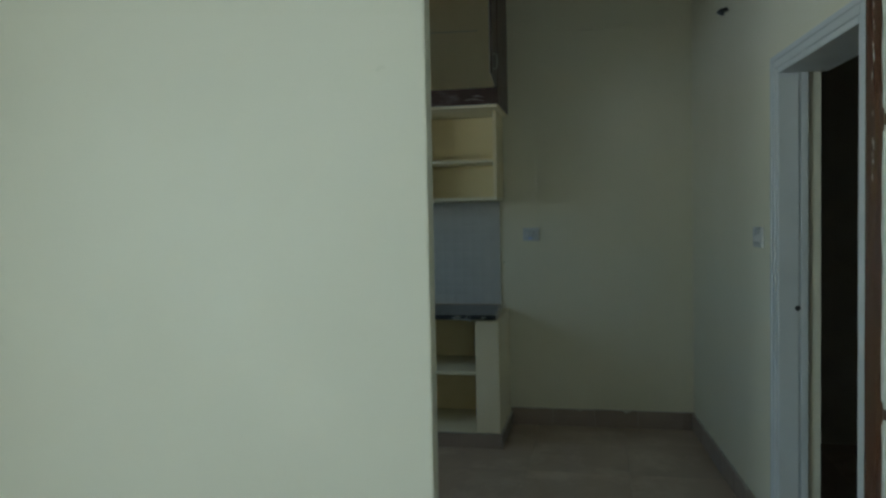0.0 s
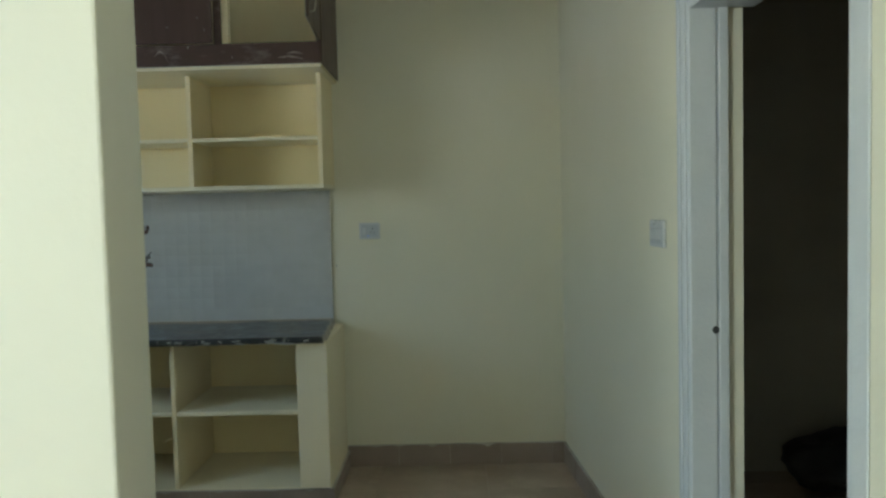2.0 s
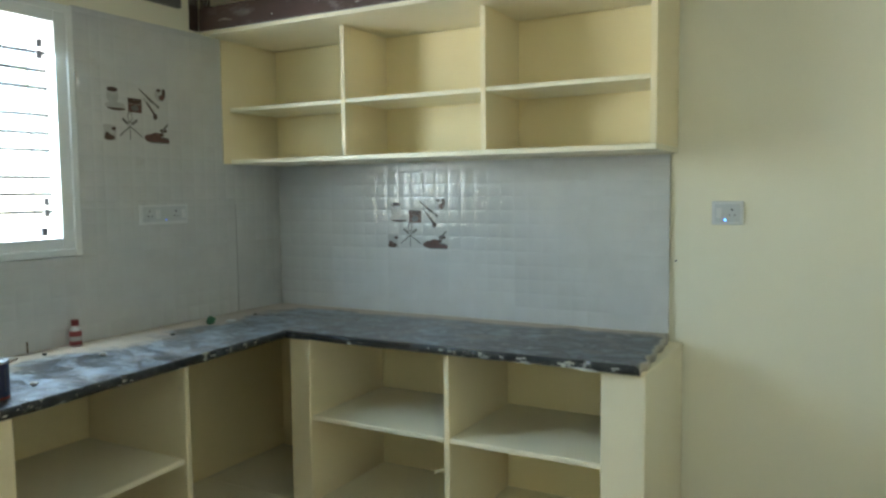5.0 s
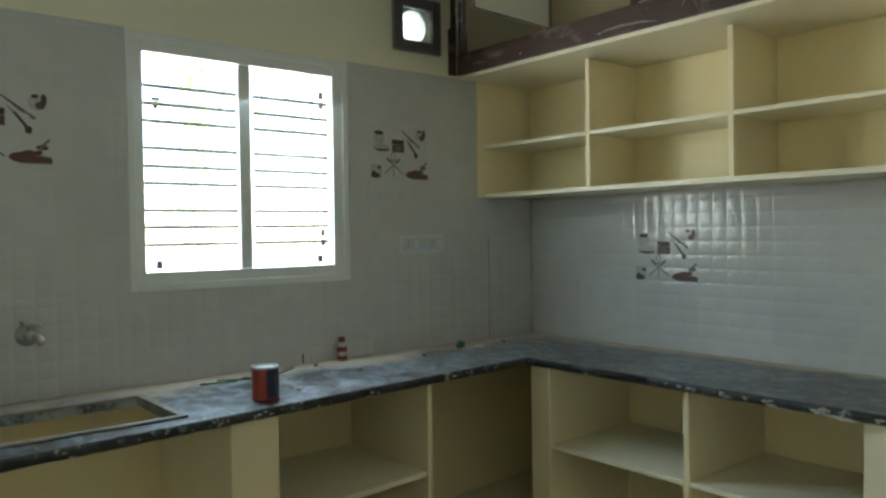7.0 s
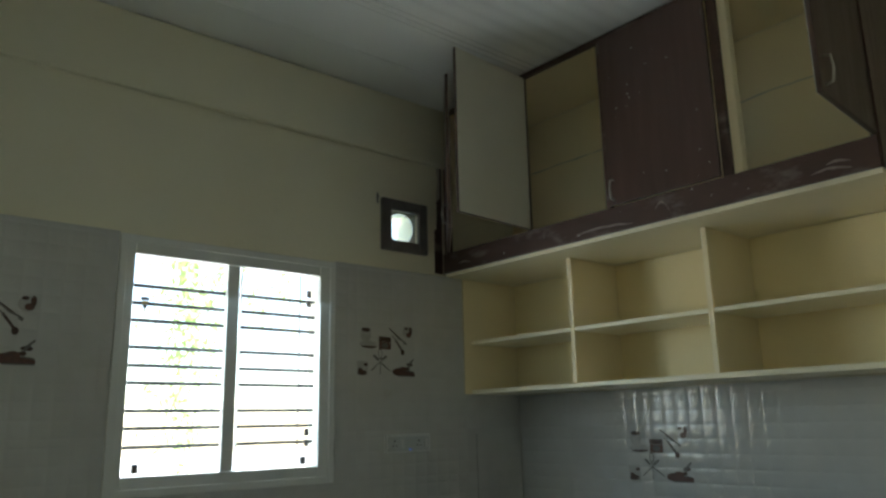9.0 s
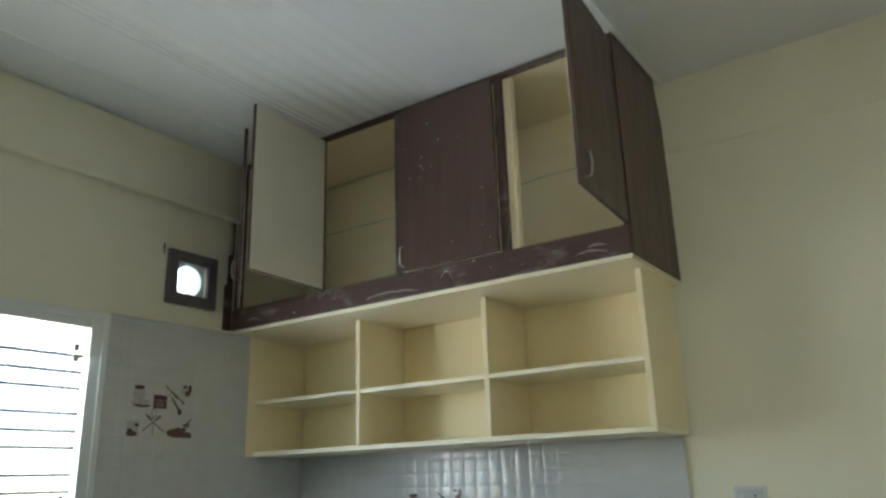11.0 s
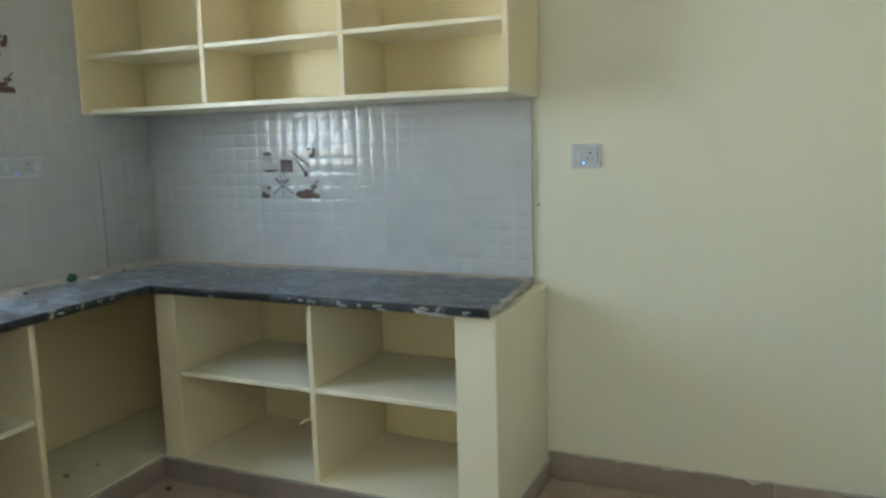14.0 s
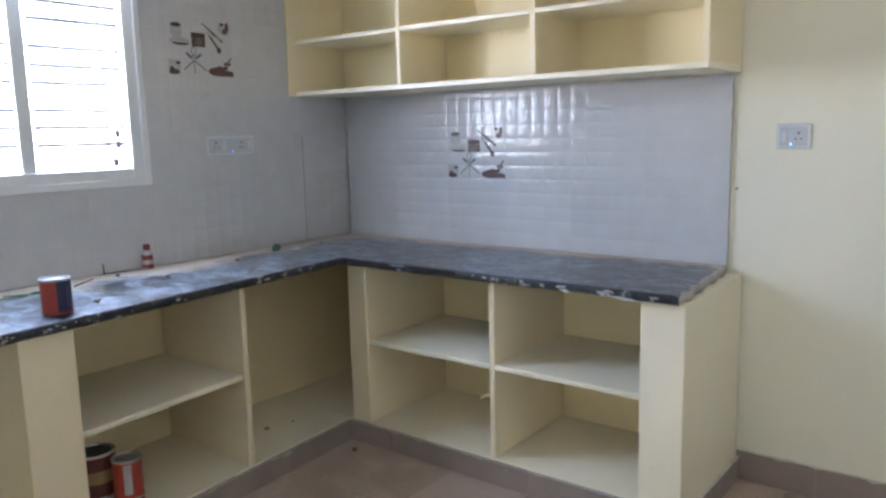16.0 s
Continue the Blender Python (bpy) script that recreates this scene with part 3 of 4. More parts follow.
for k in range(64):
    q = rch.uniform(0.002, 0.009)
    if k % 2:
        px, py, nx, ny = rch.uniform(1.2, 2.1), -0.6555, 0.0, -1.0
    else:
        py = rch.uniform(-2.6, -0.7)
        px, nx, ny = lip(py) + 0.0125, 1.0, 0.0
    pz = rch.uniform(z0 + 0.003, z1 - 0.006)
    f = []
    m = rch.randint(5, 7)
    for i in range(m):
        u, v = q * rch.uniform(0.6, 2.0) * math.cos(6.283 * i / m), 0.55 * q * rch.uniform(0.6, 1.2) * math.sin(6.283 * i / m)
        f.append(bb.verts.new((px - ny * u + nx * 0.003, py + nx * u + ny * 0.003, pz + v)))
    bb.faces.new(f)
for cx, hw, cz in ((1.94, 0.055, z0 + 0.006), (1.72, 0.022, z0 + 0.008), (1.86, 0.018, z0 + 0.016), (0.93, 0.012, z0 + 0.010)):
    prev = None
    for k in range(13):
        f = k / 12
        t = (0.0015 + 0.0045 * math.sin(math.pi * f)) * (0.7 + 0.6 * abs(noise.noise(Vector((cx + f * 5, 3, 1)))))
        r = [bb.verts.new((cx + hw * (2 * f - 1), -0.6592, cz - t - 0.006 * f)), bb.verts.new((cx + hw * (2 * f - 1), -0.6592, cz + t - 0.006 * f))]
        if prev:
            bb.faces.new((prev[0], prev[1], r[1], r[0]))
        prev = r
at(top, tagged(part("edge_paint_flecks", bb, TAPE, top, "cream paint flecks along the edge"), kind="stuff"))
at(top, part("nosing", tube([(0.60, -0.655, z1 - 0.006), (0.9, -0.656, z1 - 0.007), (1.22, -0.655, z1 - 0.006)], 0.0065), NOSE, top, "glossy black nosing strip", True))
bm = bmesh.new()
for x0, x1, y0, y1 in ((SX0 - 0.02, SX1 + 0.02, SY1 - 0.005, SY1 + 0.02), (SX0 - 0.02, SX1 + 0.02, SY0 - 0.02, SY0 + 0.005), (SX0 - 0.02, SX0 + 0.005, SY0 + 0.005, SY1 - 0.005), (SX1 - 0.005, SX1 + 0.02, SY0 + 0.005, SY1 - 0.005)):
    box(x0, x1, y0, y1, CT + 0.001, CT + 0.009, bm, 0.003)
at(top, part("sink_rim", bm, RIM, top, "raised dark rim round the sink cut-out"))

# ---- upper open shelves ----
up = thing("wall_shelf_unit", "cream masonry wall shelves with six open boxes", "shelf", at=(1.05, -0.18, 1.625))
SF = -0.368
for nm, x0, x1, y0, y1, z0, z1 in (
        ("back_panel", 0.002, 2.09, -0.016, -0.001, 1.655, 2.236),
        ("bottom", 0.0165, 2.115, SF, -0.001, 1.632, 1.654),
        ("side_panel", 2.091, 2.116, SF, -0.001, 1.6545, 2.237),
        ("side_panel", 0.0075, 0.016, SF - 0.045, -0.017, 1.632, 2.2365),
        ("divider", 0.696, 0.72, SF + 0.002, -0.017, 1.6545, 2.236),
        ("divider", 1.40, 1.424, SF + 0.002, -0.017, 1.6545, 2.236),
        ("shelf", 0.0165, 0.6955, SF + 0.004, -0.017, 1.889, 1.908),
        ("shelf", 0.7205, 1.3995, SF + 0.004, -0.017, 1.889, 1.908),
        ("shelf", 1.4245, 2.0905, SF + 0.004, -0.017, 1.889, 1.908)):
    at(up, slab(nm, [(x0, y0), (x1, y0), (x1, y1), (x0, y1)], z0, z1, up, SHADED_CREAM if nm == "back_panel" else LIT_CREAM if nm in ("bottom", "shelf") else SHELF, bevel=0.003))

# ---- loft cupboard ----
loft = thing("loft_cupboard", "dark brown loft cupboard with three doors hanging open", "cupboard", at=(1.07, -0.26, 2.24))
LF = -0.522
for nm, x0, x1, y0, y1, z0, z1, mt in (
        ("floor_slab", 0.002, 2.146, LF + 0.003, -0.001, 2.2375, 2.262, LIT_CREAM),
        ("inner_back", 0.021, 2.122, -0.016, -0.001, 2.263, 3.149, SHELF),
        ("inner_side", 0.002, 0.02, LF + 0.02, -0.001, 2.263, 3.16, CREAM),
        ("inner_side", 2.123, 2.136, LF + 0.022, -0.001, 2.263, 3.16, CREAM),
        ("post", 1.612, 1.678, LF + 0.021, LF + 0.06, 2.263, 3.149, SHELF),
        ("inner_top", 0.021, 2.122, LF + 0.021, -0.017, 3.150, 3.160, SHELF),
        ("bottom_rail", 0.0, 2.15, LF - 0.012, LF + 0.02, 2.256, 2.362, BROWN_RAIL),
        ("top_rail", 0.0, 2.15, LF, LF + 0.02, 3.14, 3.167, BROWN_RAIL),
        ("stile", 0.0, 0.045, LF - 0.002, LF + 0.02, 2.3625, 3.139, BROWN_RAIL),
        ("stile", 1.066, 1.092, LF - 0.002, LF + 0.02, 2.3625, 3.139, BROWN_RAIL),
        ("stile", 1.608, 1.645, LF - 0.002, LF + 0.02, 2.3625, 3.139, BROWN_RAIL),
        ("stile", 2.125, 2.15, LF - 0.002, LF + 0.02, 2.3625, 3.139, BROWN_RAIL)):
    at(loft, slab(nm, [(x0, y0), (x1, y0), (x1, y1), (x0, y1)], z0, z1, loft, mt, 0.0025))
# a long crack in the plaster behind the doors
b = bmesh.new()
prev = None
for k in range(71):
    f = k / 70
    cx, cz = 0.10 + 1.85 * f, 2.862 + 0.012 * noise.noise(Vector((f * 9, 1, 3))) + 0.004 * noise.noise(Vector((f * 50, 2, 3)))
    w = 0.0035 + 0.003 * noise.noise(Vector((f * 20, 5, 1)))
    r = [b.verts.new((cx, -0.0165, cz - w)), b.verts.new((cx, -0.0165, cz + w))]
    if prev:
        b.faces.new((prev[0], prev[1], r[1], r[0]))
    prev = r
at(loft, part("plaster_crack", b, CRACK, loft, "long brown crack in the plaster"))
# brown side cladding with a hand-cut wavy edge against the wall
b = bmesh.new()
ys = []
for k in range(41):
    z = 2.25 + (3.165 - 2.25) * k / 40
    w = noise.noise(Vector((z * 7, 2, 5))) * 0.012 + noise.noise(Vector((z * 30, 1, 2))) * 0.004
    e = -0.008 + w - max(0, z - 2.95) * 0.25
    ys.append((z, min(-0.002, e)))
def sheet(xs, fr):
    a = [[b.verts.new((x, fr, z)), b.verts.new((x, yy, z))] for x in xs for z, yy in ys]
    n2 = len(ys)
    for s in range(2):
        for i in range(n2 - 1):
            b.faces.new((a[s * n2 + i][0], a[s * n2 + i][1], a[s * n2 + i + 1][1], a[s * n2 + i + 1][0]))
    for i in range(n2 - 1):
        for e in range(2):
            b.faces.new((a[i][e], a[i + 1][e], a[n2 + i + 1][e], a[n2 + i][e]))
    for i in (0, n2 - 1):
        b.faces.new((a[i][0], a[i][1], a[n2 + i][1], a[n2 + i][0]))
sheet((2.1505, 2.156), LF - 0.006)
at(loft, part("side_cladding", b, BROWN, loft, "brown laminate with a ragged edge"))


def handle(parent, m):
    """A small bow handle."""
    b = tube([m @ Vector(p) for p in ((0, 0, -0.045), (0, -0.022, -0.04), (0, -0.028, 0), (0, -0.022, 0.04), (0, 0, 0.045))], 0.0042)
    return part("handle", b, STEEL, parent, "dull steel bow handle", True)


def loft_door(hinge_x, width, angle, right=False, closed=False):
    """A laminate leaf: brown face to the front, pale inside, brown edging. Angle in degrees from shut."""
    z0, z1 = 2.366, 3.136
    s = -1 if right else 1
    b = bmesh.new()
    box(0.004 if not right else -width, width if not right else -0.004, -0.019, -0.004, z0, z1, b, 0.002)
    leaf = part("door", b, BROWN, loft)
    b = bmesh.new()
    x0, x1 = (0.0045, width - 0.003) if not right else (-width + 0.003, -0.0045)
    box(x0, x1, -0.0038, -0.001, z0 + 0.002, z1 - 0.002, b)
    part("inner_face", b, DOOR_IN, leaf, "pale laminate inside face")
    hx = (width - 0.035) * s
    handle(leaf, Matrix.Translation((0.03 if closed else hx, -0.019, 2.43 if closed else 2.44)))
    leaf.matrix_basis = Matrix.Translation(-Vector(loft.location)) @ pose(hinge_x, LF - 0.003, 0, 0, 0, -angle * s)
    return leaf

loft_door(0.047, 0.515, 40)
loft_door(0.632, 0.485, 86)
loft_door(1.094, 0.5135, 0, closed=True)
loft_door(2.130, 0.483, 94, right=True)
def flecks(nm, n, fx0, fx1, fz0, fz1, y, parent, mt, lo=0.003, hi=0.010, seed=1):
    """Thin chips of dried paint on a front face."""
    r = random.Random(seed)
    bb = bmesh.new()
    for k in range(n):
        cx, cz, q = r.uniform(fx0, fx1), r.uniform(fz0, fz1), r.uniform(lo, hi)
        m = r.randint(5, 8)
        a0 = r.random() * 6
        f = [(cx + q * r.uniform(0.5, 1.6) * math.cos(a0 + 6.283 * i / m), cz + 0.6 * q * r.uniform(0.5, 1.3) * math.sin(a0 + 6.283 * i / m)) for i in range(m)]
        yy = y - 0.0004 - 0.00002 * k
        bb.faces.new([bb.verts.new((px, yy, pz)) for px, pz in f])
    return at(parent, tagged(part(nm, bb, mt, parent, "specks of pale dried paint"), kind="stuff"))
flecks("paint_specks", 20, 1.11, 1.59, 2.37, 3.12, LF - 0.0222, loft, TAPE, 0.0015, 0.005, 3)
def swoosh(x, z, w, h, seed):
    """A wiped arc of pale filler on the bottom rail."""
    b = bmesh.new()
    prev = None
    for k in range(19):
        f = k / 18
        cx, cz = x + w * f, z + h * math.sin(math.pi * (0.15 + 0.85 * f)) + 0.003 * noise.noise(Vector((f * 6, seed, 2)))
        t = 0.0012 + 0.005 * math.sin(math.pi * f) * (0.5 + abs(noise.noise(Vector((f * 8, seed, 7)))))
        r = [b.verts.new((cx, LF - 0.0126, cz - t)), b.verts.new((cx, LF - 0.0126, cz + t))]
        if prev:
            b.faces.new((prev[0], prev[1], r[1], r[0]))
        prev = r
    return at(loft, part("filler_smear", b, SMEAR, loft, "wiped arc of pale filler"))
for a in ((0.90, 2.272, 0.30, 0.016, 1), (1.31, 2.275, 0.07, 0.055, 4), (1.93, 2.276, 0.13, 0.014, 7), (0.12, 2.285, 0.09, 0.010, 9), (1.98, 2.300, 0.08, 0.010, 12)):
    swoosh(*a)
flecks("paint_specks", 9, 0.1, 2.1, 2.262, 2.35, LF - 0.0122, loft, TAPE, 0.0015, 0.006, 5)
b = bmesh.new()
box(0.598, 0.618, LF + 0.004, LF + 0.02, 2.3625, 3.139, b, 0.002)
at(loft, part("stile", b, BROWN_RAIL, loft))
# brown paint that ran past the left stile on to the wall
b = bmesh.new()
vs = []
for k in range(31):
    z = 2.255 + 0.62 * k / 30
    w = (0.062 if z < 2.50 else 0.044 if z < 2.66 else 0.026) + 0.008 * noise.noise(Vector((z * 45, 9, 2)))
    vs.append((z, LF - max(0.012, w)))
lo = [[b.verts.new((xx, LF - 0.012, z)), b.verts.new((xx, y, z))] for xx in (-0.0115, -0.004) for z, y in vs]
for s in range(2):
    for i in range(30):
        b.faces.new((lo[s * 31 + i][0], lo[s * 31 + i][1], lo[s * 31 + i + 1][1], lo[s * 31 + i + 1][0]))
at(loft, part("paint_overrun", b, BROWN_RAIL, loft, "brown paint smear on the wall"))


# strip of bare white plaster beside the cupboard, above the smear
b = bmesh.new()
prev = None
for k in range(25):
    z = 2.66 + 0.44 * k / 24
    w = 0.028 + 0.016 * noise.noise(Vector((z * 11, 4, 6))) + 0.008 * noise.noise(Vector((z * 40, 1, 6)))
    r = [b.verts.new((-0.0105, LF - 0.012 - w, z)), b.verts.new((-0.0085, LF - 0.004, z)), b.verts.new((-0.0115, LF - 0.004, z))]
    if prev:
        for a, c in ((0, 1), (1, 2), (2, 0)):
            b.faces.new((prev[a], prev[c], r[c], r[a]))
    prev = r
at(loft, part("plaster_strip", b, CEMENT, loft, "ragged strip of whitish plaster"))


# ---- doorway on the east wall ----
door = tagged(new("door_frame"), "greyish white painted door frame with a moulded casing", "door frame", kind="structure")
def east_pt(y, off, z):
    """A point off metres out of the east wall's face."""
    return Vector((wall_x(y) - off, y, z))
def east_block(y0, y1, o0, o1, z0, z1, bevel=0.003):
    return prism([(wall_x(y0) - o1, y0), (wall_x(y0) - o0, y0), (wall_x(y1) - o0, y1), (wall_x(y1) - o1, y1)], z0, z1, bevel=bevel)
for nm, y0, y1, o0, o1, z0, z1 in (
        ("casing", DF - 0.006, DF + 0.048, 0.001, 0.007, 0, DTOP + 0.045),
        ("casing_bead", DF + 0.026, DF + 0.050, 0.0072, 0.013, 0, DTOP + 0.049),
        ("casing", DN - 0.050, DN + 0.006, 0.001, 0.007, 0, DTOP + 0.045),
        ("casing", DN + 0.0065, DF - 0.0065, 0.001, 0.007, DTOP - 0.006, DTOP + 0.045),
        ("casing_bead", DN - 0.05, DF + 0.0255, 0.0072, 0.013, DTOP + 0.025, DTOP + 0.049),
                ("jamb", DF - 0.03, DF - 0.0005, -0.084, 0.0008, 0, DTOP - 0.0005),
        ("door_stop", DF - 0.036, DF - 0.0005, -0.120, -0.089, 0, DTOP - 0.0005),
        ("jamb", DN + 0.0005, DN + 0.03, -0.20, 0.0008, 0, DTOP - 0.0005),
        ("head", DN + 0.0305, DF - 0.0305, -0.20, 0.0008, DTOP - 0.03, DTOP - 0.0005),
        
        ("door_stop", DN + 0.0305, DN + 0.056, -0.1998, -0.094, 0, DTOP - 0.031)):
    part(nm, east_block(y0, y1, o0, o1, z0, z1), FRAME, door)
b = bmesh.new()
lathe([(0.011, 0), (0.012, 0.002), (0.008, 0.004)], 16, b, Matrix.Translation((wall_x(-1.976) + 0.078, DF - 0.0305, 1.10)) @ pose(0, 0, 0, 90, 0, 0))
part("strike_hole", b, SLOT, door, "dark round bolt hole")

# ---- electrical plates ----
def plate(nm, label, w, h, m, sockets, rockers, led=None):
    """A white plate on a wall: x along it, y out of it towards the viewer is minus."""
    t = thing(nm, label, "switch", at=m.translation)
    def put(name, b, mt, lab=""):
        o = part(name, b, mt, t, lab)
        o.matrix_basis = m.to_3x3().to_4x4()
        return o
    put("plate", box(-w / 2, w / 2, -0.011, -0.0005, -h / 2, h / 2, bevel=0.0035), PLASTIC)
    put("face", box(-w / 2 + 0.012, w / 2 - 0.012, -0.0145, -0.0112, -h / 2 + 0.012, h / 2 - 0.012, bevel=0.0015), PLASTIC_GREY)
    for sx in sockets:
        b = bmesh.new()
        for dx, dz, r in ((0, 0.013, 0.0042), (-0.010, -0.009, 0.0032), (0.010, -0.009, 0.0032)):
            lathe([(r, 0), (r, 0.0009)], 10, b, Matrix.Translation((sx + dx, -0.0146, dz)) @ pose(0, 0, 0, 90, 0, 0))
        put("socket_holes", b, SLOT, "dark socket holes")
    for rx in rockers:
        put("rocker", box(rx - 0.010, rx + 0.010, -0.0165, -0.0148, -0.020, 0.020, bevel=0.002), PLASTIC)
    if led is not None:
        b = bmesh.new()
        lathe([(0.0036, 0), (0.0026, 0.0015)], 10, b, Matrix.Translation((led, -0.0146, -h / 2 + 0.019)) @ pose(0, 0, 0, 90, 0, 0))
        put("indicator", b, LED, "glowing blue indicator")
    return t

plate("wall_socket", "white socket and switch plate on the cream wall", 0.120, 0.094, pose(2.31, 0.0115, 1.388), (0.018,), (-0.032,), -0.008)
plate("wall_socket", "long white socket and switch plate on grey tiles", 0.27, 0.09, pose(0.004, -0.79, 1.397, 0, 0, 90), (-0.085, 0.06), (-0.04, 0.105), 0.005)
plate("wall_switch", "white switch plate beside the doorway", 0.152, 0.096, pose(wall_x(-1.68), -1.68, 1.40, 0, 0, -90 + 3.43), (), (-0.045, -0.015, 0.015, 0.045))

# ---- brown glazed door leaf standing open in the living room ----
leaf = thing("glazed_door", "varnished brown door leaf with white-masked glass panes, standing open", "door", at=(3.36, -4.15, 0.005))
L0, L1, LX0, LX1 = -4.60, -3.708, 3.335, 3.375
def lp(nm, b, mt, lab=""):
    o = part(nm, b, mt, leaf, lab)
    o.location = -Vector(leaf.location)
    return o
for nm, y0, y1, z0, z1 in (("stile", L1 - 0.125, L1, 0.005, 2.12), ("stile", L0, L0 + 0.125, 0.005, 2.12), ("rail", L0 + 0.1255, L1 - 0.1255, 0.005, 0.16), ("rail", L0 + 0.1255, L1 - 0.1255, 2.03, 2.12), ("rail", L0 + 0.1255, L1 - 0.1255, 0.52, 0.565), ("rail", L0 + 0.1255, L1 - 0.1255, 1.09, 1.135), ("rail", L0 + 0.1255, L1 - 0.1255, 1.675, 1.72)):
    lp(nm, box(LX0, LX1, y0, y1, z0, z1, bevel=0.005), TEAK)
def smear(b, y0, y1, z0, z1, w, seed):
    """A hand-painted band round a pane, its edges uneven."""
    def strip(p, q, inward):
        p, q = Vector(p), Vector(q)
        n = max(6, int((q - p).length / 0.02))
        prev = None
        for k in range(n + 1):
            c = p.lerp(q, k / n)
            a = 0.010 * noise.noise(Vector((c.x * 14, c.y * 14, seed)))
            e = 0.014 * noise.noise(Vector((c.x * 11, c.y * 11, seed + 5)))
            o, i2 = c - Vector(inward) * (0.012 + a), c + Vector(inward) * (w + e)
            r = [b.verts.new((LX0 - 0.0035, o.x, o.y)), b.verts.new((LX0 - 0.0045, (o.x + i2.x) / 2, (o.y + i2.y) / 2)), b.verts.new((LX0 + 0.0115, i2.x, i2.y))]
            if prev:
                b.faces.new((prev[0], prev[1], r[1], r[0])), b.faces.new((prev[1], prev[2], r[2], r[1]))
            prev = r
    strip((y0, z0), (y0, z1), (1, 0)), strip((y1, z0), (y1, z1), (-1, 0)), strip((y0, z0), (y1, z0), (0, 1)), strip((y0, z1), (y1, z1), (0, -1))
for z0, z1 in ((0.1605, 0.5195), (0.5655, 1.0895), (1.1355, 1.6745), (1.7205, 2.0295)):
    b = bmesh.new()
    smear(b, L0 + 0.1255, L1 - 0.1255, z0, z1, 0.030, z0 * 9)
    lp("masking", b, TAPE, "rough white masking round the pane")
    lp("pane", box(LX0 + 0.012, LX0 + 0.018, L0 + 0.1256, L1 - 0.1256, z0, z1), FROST, "dull glass pane with a green reflection in its colour")

r = random.Random(18)
b = bmesh.new()
for k in range(14):
    cy, cz, q = L1 - 0.055 + r.gauss(0, 0.004), r.uniform(1.55, 2.05), r.uniform(0.002, 0.004)
    m = r.randint(5, 7)
    b.faces.new([b.verts.new((LX0 - 0.0012, cy + q * r.uniform(0.6, 1.2) * math.cos(6.283 * i / m), cz + 2.2 * q * r.uniform(0.6, 1.6) * math.sin(6.283 * i / m))) for i in range(m)])
tagged(lp("paint_specks", b, TAPE, "white drips of paint"), kind="stuff")

# small fittings
HOOK_Y, HOOK_Z = -1.05, 2.63
b = tube([(wall_x(HOOK_Y) - 0.001, HOOK_Y, HOOK_Z), (wall_x(HOOK_Y) - 0.03, HOOK_Y, HOOK_Z - 0.005), (wall_x(HOOK_Y) - 0.05, HOOK_Y - 0.02, HOOK_Z - 0.02), (wall_x(HOOK_Y) - 0.035, HOOK_Y - 0.05, HOOK_Z - 0.035)], 0.011)
tagged(link("conduit_stub", b, IRON, smooth=True), "short dark conduit stub on the cream wall", "conduit")
b = tube([(0.0, -0.955, 2.60), (0.02, -0.975, 2.615), (0.03, -0.985, 2.59), (0.018, -0.972, 2.565), (0.008, -0.962, 2.575)], 0.003)
tagged(link("wire_end", b, IRON, smooth=True), "curl of thin wire beside the exhaust surround", "wire")

# ---- loose things ----
def paint_tin(at_, r, h, body, band, label, band_span=(0.4, 2.9), lid=WHITE, open_top=False, band_z=(0.06, 0.94)):
    t = thing("paint_tin", label, "paint tin", "paint tins", at_)
    part("body", lathe([(r, 0), (r + 0.002, 0.003), (r, 0.007), (r, h - 0.008), (r - 0.004, h - 0.008)], 40), body, t, smooth=False)
    part("rim", lathe([(r - 0.008, h - 0.009), (r + 0.001, h - 0.008), (r + 0.003, h - 0.004), (r + 0.002, h), (r - 0.006, h), (r - 0.008, h - 0.007)], 40), STEEL, t, "dull metal rim")
    part("lid", lathe([(r - 0.008, h - 0.0075), (r - 0.012, h - 0.004), (0.6 * r, h - 0.0035)], 32), SLOT if open_top else lid, t, "dark empty mouth" if open_top else "pale paint-smeared lid")
    b = bmesh.new()
    n = 18
    rows = [[b.verts.new((q * math.cos(a), q * math.sin(a), z)) for z in (band_z[0] * h, band_z[1] * h) for q in (r + 0.0008, r + 0.0002)] for a in [band_span[0] + (band_span[1] - band_span[0]) * k / n for k in range(n + 1)]]
    for u, v in zip(rows, rows[1:]):
        b.faces.new((u[0], u[2], v[2], v[0]))
    part("label_band", b, band, t, "printed band")
    return t

a0 = math.atan2(-1.16, 2.5)
can = paint_tin((0.539, -1.904, CT + 0.002), 0.046, 0.114, RED, NAVY, "red and navy paint tin on the granite worktop", (a0 + 0.05, a0 + 2.4))
b = bmesh.new()
for k in range(9):
    z = 0.026 + k * 0.008
    lathe([(0.0028, 0), (0.0026, 0.0006)], 6, b, Matrix.Translation(((0.0472) * math.cos(a0 + 0.75), 0.0472 * math.sin(a0 + 0.75), z)) @ pose(0, 0, 0, 90, 0, math.degrees(a0 + 0.75) + 90))
part("lettering_bar", b, PRINTGREY, can, "unreadable upright lettering")
paint_tin((0.580, -1.852, 0.108), 0.064, 0.148, WHITE, PRINTPALE, "white paint tin under a varnish tin in the base unit", (a0 - 0.5, a0 + 0.6), band_z=(0.3, 0.7))
paint_tin((0.580, -1.852, 0.257), 0.065, 0.145, MAROON, GOLD, "open maroon varnish tin stacked on a white tin", (a0 - 0.9, a0 + 0.9), open_top=True, band_z=(0.32, 0.62))
